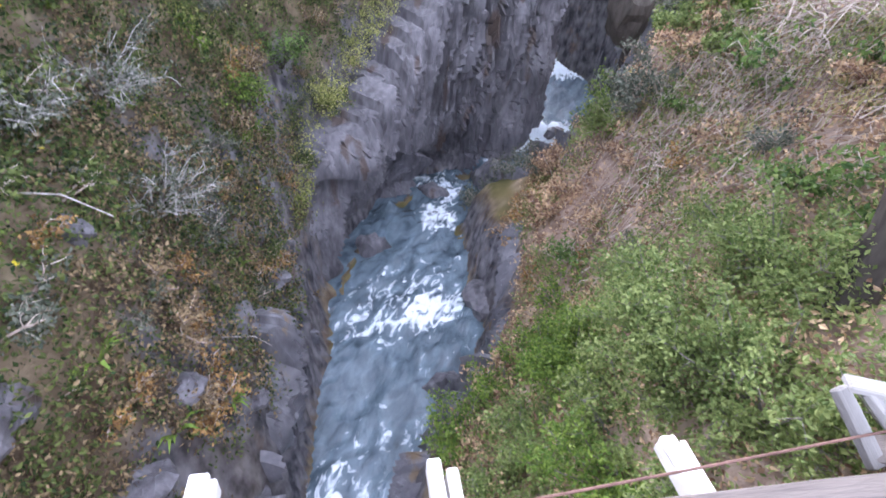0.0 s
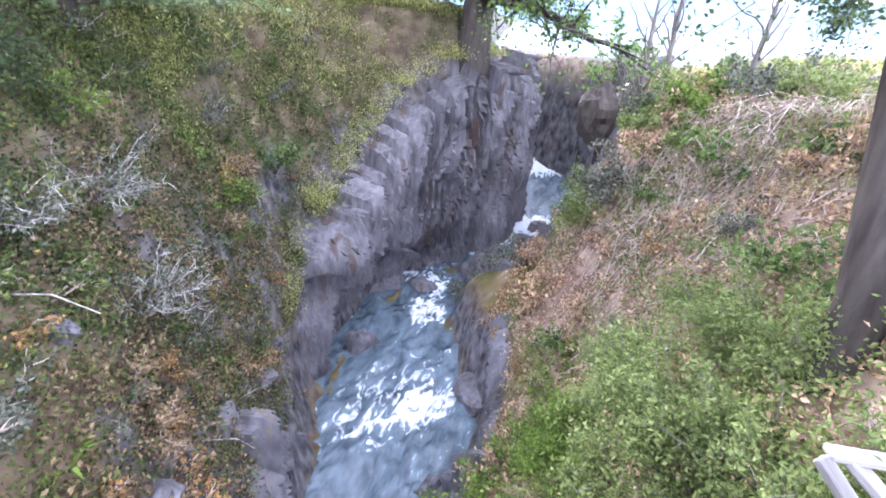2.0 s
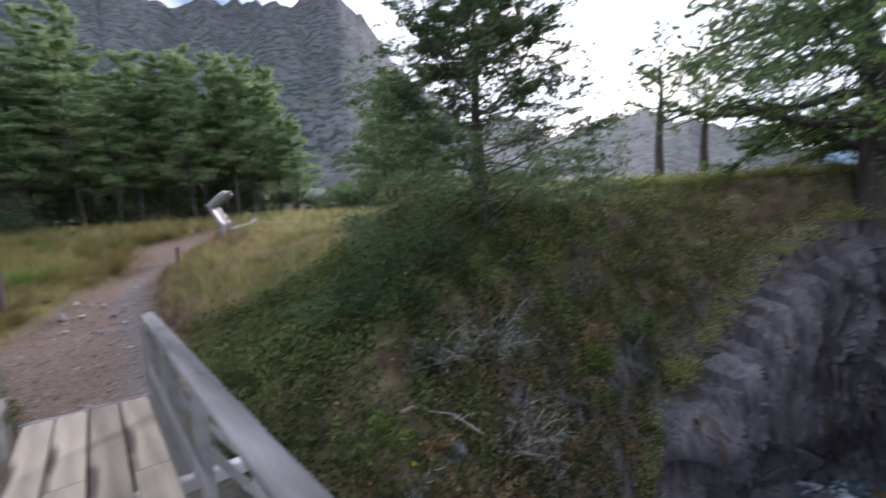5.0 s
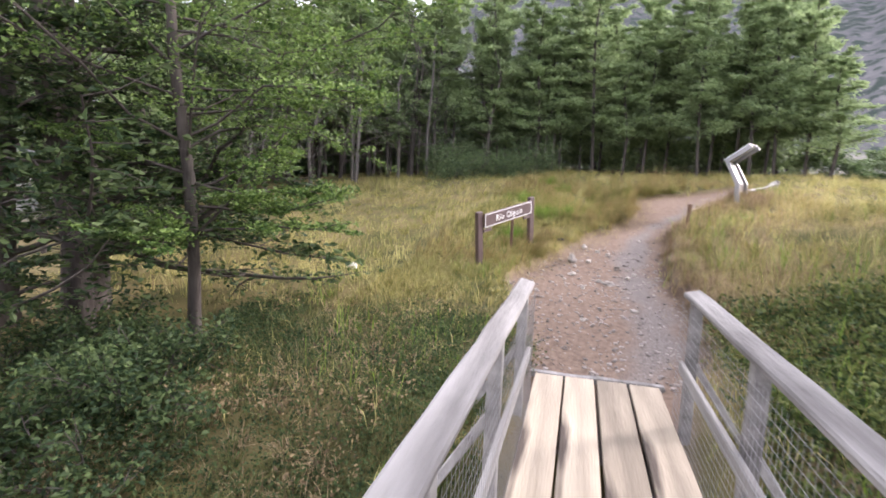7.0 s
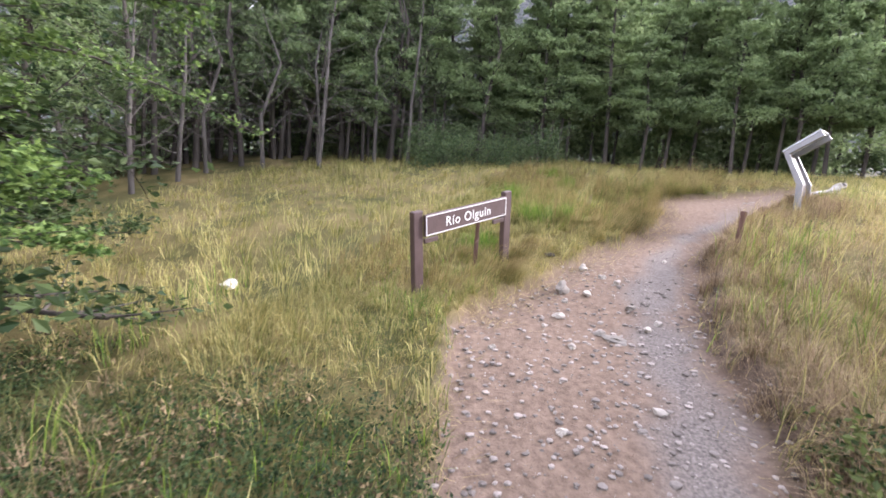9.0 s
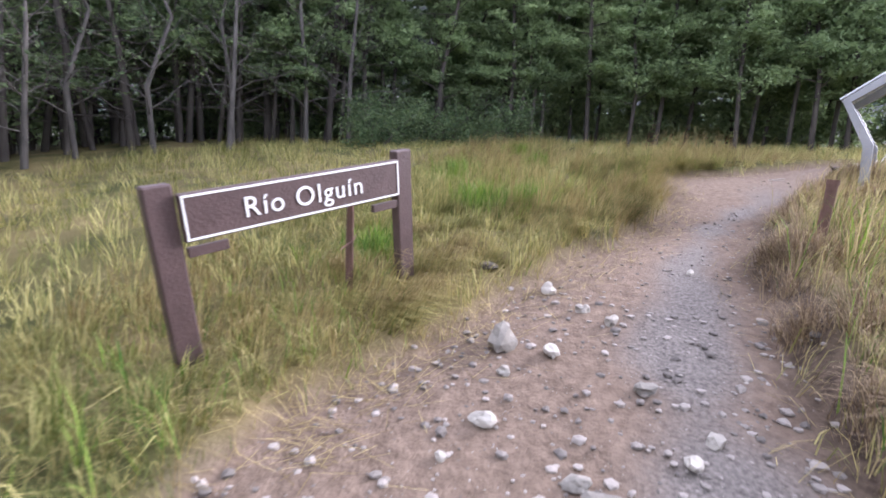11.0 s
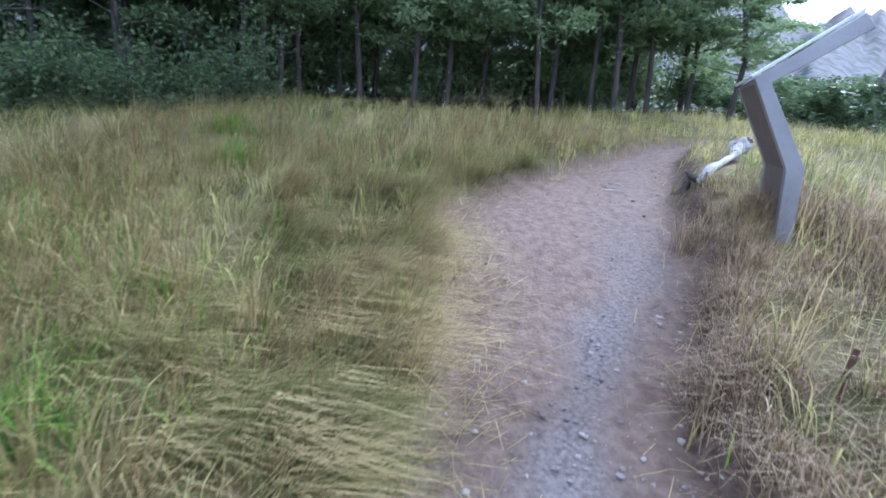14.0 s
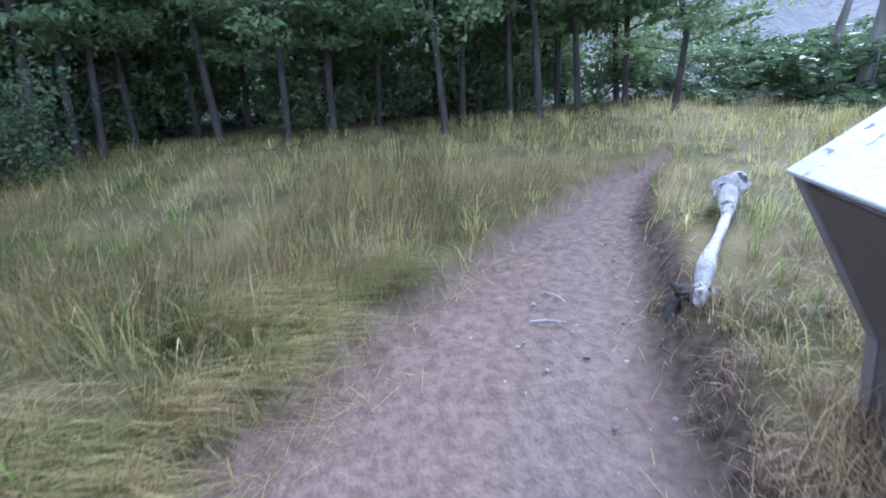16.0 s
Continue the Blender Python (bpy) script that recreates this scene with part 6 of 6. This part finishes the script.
# rust-orange mats of dying plants
for k, (x, y, r) in enumerate(((3.95, 9.5, 0.5), (3.7, 9.1, 0.4), (4.2, 10.1, 0.45), (0.75, 5.7, 0.4), (0.9, 5.2, 0.35), (1.2, 2.85, 0.3), (4.6, 7.6, 0.35), (5.3, 7.4, 0.3), (1.9, 2.6, 0.3), (1.5, 3.6, 0.3), (6.1, 7.9, 0.4))):
    bush("shrub", at(x, y, -0.05), "low rust-orange dying shrub on the gorge bank", ORANGE_PLANT, TWIG, r, r, r * 0.6, int(1500 * r), 0.05, 300 + k, 12, 0.2, "orange shrubs")
# yellow flowers on the bank
rng = R(206)
x, y = scatter(60, -0.3, 2.2, 2.0, 7.0, rng, left_keep)
v, f = leaves(np.stack([x, y, land(x, y) + 0.15], -1), 0.05, rng, 0.8, 0.9)
tagged(new("yellow_flowers", mesh_np("yellow_flowers", v, f, FLOWER)), "scattered yellow flowers on the bank", "flowers", kind="stuff")

# understorey at the foot of the wood
kind0 = bush("undergrowth", at(-17.5, -6.8, -0.1), "tall dark undergrowth at the foot of the wood", FOREST_LEAF, BARK, 1.2, 1.1, 1.9, 1900, 0.14, 161, 8, 0.3, "undergrowth of the wood")
rng = R(207)
for s in np.arange(0.4, arc[-1], 0.95):
    for back in (2.2, 5.0):
        x, y = np.interp(s, arc, ex) - back + rng.normal() * 0.3, np.interp(s, arc, ey) + rng.normal() * 0.3
        c = copy_thing(kind0, pose(x, y, float(land(x, y)) - 0.1, 0, 0, rng.uniform(0, 360)))
        sc = rng.uniform(0.8, 1.3)
        c.scale = (sc, sc, sc)
for x, y in ((-11.8, -14.4), (-13.6, -14.9), (-10.0, -14.2), (-8.4, -14.2), (-15.0, -12.4), (-12.6, -16.4), (-6.6, -13.4), (-15.6, -15.2)):
    c = copy_thing(kind0, pose(x, y, float(land(x, y)) - 0.1, 0, 0, 77 * x))
    c.scale = (1.2, 1.2, 1.2)
# ferns and sword-leaved tufts on the left bank
for k, (x, y) in enumerate(((2.1, 2.75), (1.75, 2.6), (2.45, 2.2), (1.3, 3.6), (2.0, 3.5), (0.9, 5.0))):
    q = R(210 + k)
    t = empty("fern", pose(*at(x, y, 0.0)), "bright green sword-leaved fern on the rocky bank", "fern", "ferns")
    for j in range(11):
        a = q.uniform(0, 6.28)
        ln = q.uniform(0.16, 0.32)
        d = np.array([math.cos(a), math.sin(a), 0])
        s3 = np.array([-math.sin(a), math.cos(a), 0]) * 0.016
        p0, p1, p2 = np.zeros(3), d * ln * 0.55 + np.array([0, 0, ln * 0.5]), d * ln + np.array([0, 0, ln * 0.35])
        v = np.array([p0 - s3 * 0.4, p0 + s3 * 0.4, p1 + s3, p1 - s3, p2])
        part("frond", mesh_np("frond", v, [np.array([[0, 1, 2, 3]]), np.array([[3, 2, 4]])], GRASS_LUSH), GRASS_LUSH, t)
# rock outcrops in the left bank
for k, (x, y, s) in enumerate(((2.2, 2.2, 0.7), (1.9, 3.0, 0.5), (2.5, 3.0, 0.6), (1.4, 4.3, 0.5), (1.7, 1.9, 0.6), (0.9, 5.6, 0.6), (1.2, 3.1, 0.35), (2.7, 1.5, 0.8), (0.6, 6.3, 0.5), (1.9, 3.9, 0.4))):
    ob = new("outcrop", stone_mesh("outcrop", 90 + k, s, s * 0.8, s * 0.6, SLATE, 3, 0.6))
    ob.matrix_basis = pose(x, y, float(land(x, y)) - 0.08 * s, 20, -25, 37 * k)
    tagged(ob, "grey slate outcrop in the mossy bank", "rock", "bank outcrops")
# earth pillar with a flat top on the far rim
ep = new("earth_pillar", stone_mesh("earth_pillar", 120, 1.0, 0.9, 1.5, BARK, 3, 0.35))
ep.matrix_basis = pose(4.55, 14.3, -0.25, 0, 0, 20)
tagged(ep, "dark crumbling pillar of earth on the gorge rim", "earth bank")

# scrub on the far slope north-west of the meadow
rng = R(208)
kind1 = bush("scrub_bush", at(-21.0, 14.0, -0.1), "grey-green scrub on the far slope", LEAF_DARK, BARK, 1.2, 1.1, 1.3, 620, 0.17, 162, 4, 0.3, "scrub of the far slope")
for k in range(120):
    a, r = math.radians(rng.uniform(22, 64)), 12 + 50 * rng.rand() ** 1.5
    x, y = -9 - math.sin(a) * r, 2 + math.cos(a) * r
    c = copy_thing(kind1, pose(x, y, float(land(x, y)) - 0.1, 0, 0, rng.uniform(0, 360)))
    sc = rng.uniform(0.5, 1.1) * (1 + r / 90)
    c.scale = (sc * 1.2, sc * 1.2, sc * 0.7)

# small shrubs strewn over the right bank
mix = ((LEAF_GREY, "dusty grey-green shrub on the gorge slope"), (COVER_DRY, "rust-brown dry shrub on the gorge slope"), (LEAF, "small green shrub on the gorge slope"), (COVER_DRY, "ochre dry shrub on the gorge slope"))
protos = [bush("shrub", at(6.9 - 0.5 * k, 7.0 + k, -0.05), lab, mt, TWIG, 0.42, 0.4, 0.36, 750, 0.055, 170 + k, 9, 0.2, "shrubs on the gorge slope") for k, (mt, lab) in enumerate(mix)]
rng = R(209)
made = 0
while made < 46:
    x, y = rng.uniform(4.2, 9.0), rng.uniform(5.2, 13.5)
    if x < float(river_right(y)) + 0.7:
        continue
    k = rng.choice([0, 1, 1, 2, 3])
    c = copy_thing(protos[k], pose(x, y, float(land(x, y)) - 0.05, 0, 0, rng.uniform(0, 360)))
    sc = rng.uniform(0.8, 1.6)
    c.scale = (sc, sc, sc)
    made += 1

# small shrubs strewn over the left bank
mix = ((COVER, "low green shrub on the mossy bank"), (LEAF_BRIGHT, "bright green shrub on the mossy bank"), (LEFT_DRY, "ochre dying shrub on the mossy bank"), (LEAF_GREY, "dusty grey-green shrub on the mossy bank"), (ORANGE_PLANT, "rust-orange shrub on the lower bank"))
protos = [bush("shrub", at(-0.6 + 0.45 * k, 7.4 - 0.9 * k, -0.05), lab, mt, TWIG, 0.38, 0.36, 0.30, 800, 0.042, 330 + k, 7, 0.2, "shrubs on the mossy bank") for k, (mt, lab) in enumerate(mix)]
rng = R(216)
made = 0
while made < 80:
    x, y = rng.uniform(-2.2, 2.4), rng.uniform(2.0, 11.0)
    drop = float(meadow(x, y) - land(x, y))
    if x > float(river_left(y)) - 0.7 or drop < 0.15:
        continue
    k = rng.choice([0, 0, 1, 3] if drop < 2.2 else [0, 2, 2, 3, 4])
    c = copy_thing(protos[k], pose(x, y, float(land(x, y)) - 0.05, 0, 0, rng.uniform(0, 360)))
    sc = rng.uniform(0.6, 1.5)
    c.scale = (sc, sc, sc)
    made += 1
# bare bleached shrubs in the brushwood
dead = bush("dead_shrub", at(6.2, 9.0, -0.05), "leafless bleached shrub lying in the brushwood", None, TWIG, 0.7, 0.6, 0.45, 0, 0.05, 340, 12, 0.2, "dead shrubs")
for x, y in ((6.9, 8.6), (7.3, 9.3), (6.5, 9.7), (7.8, 8.7), (6.0, 8.1), (7.0, 10.2), (5.6, 9.4), (8.0, 9.9), (6.5, 7.8), (7.4, 7.7)):
    c = copy_thing(dead, pose(x, y, float(land(x, y)) - 0.05, 0, 0, 97 * (x + y)))
    sc = 0.8 + 0.5 * ((x * 7.3) % 1.0)
    c.scale = (sc, sc, sc * 0.8)
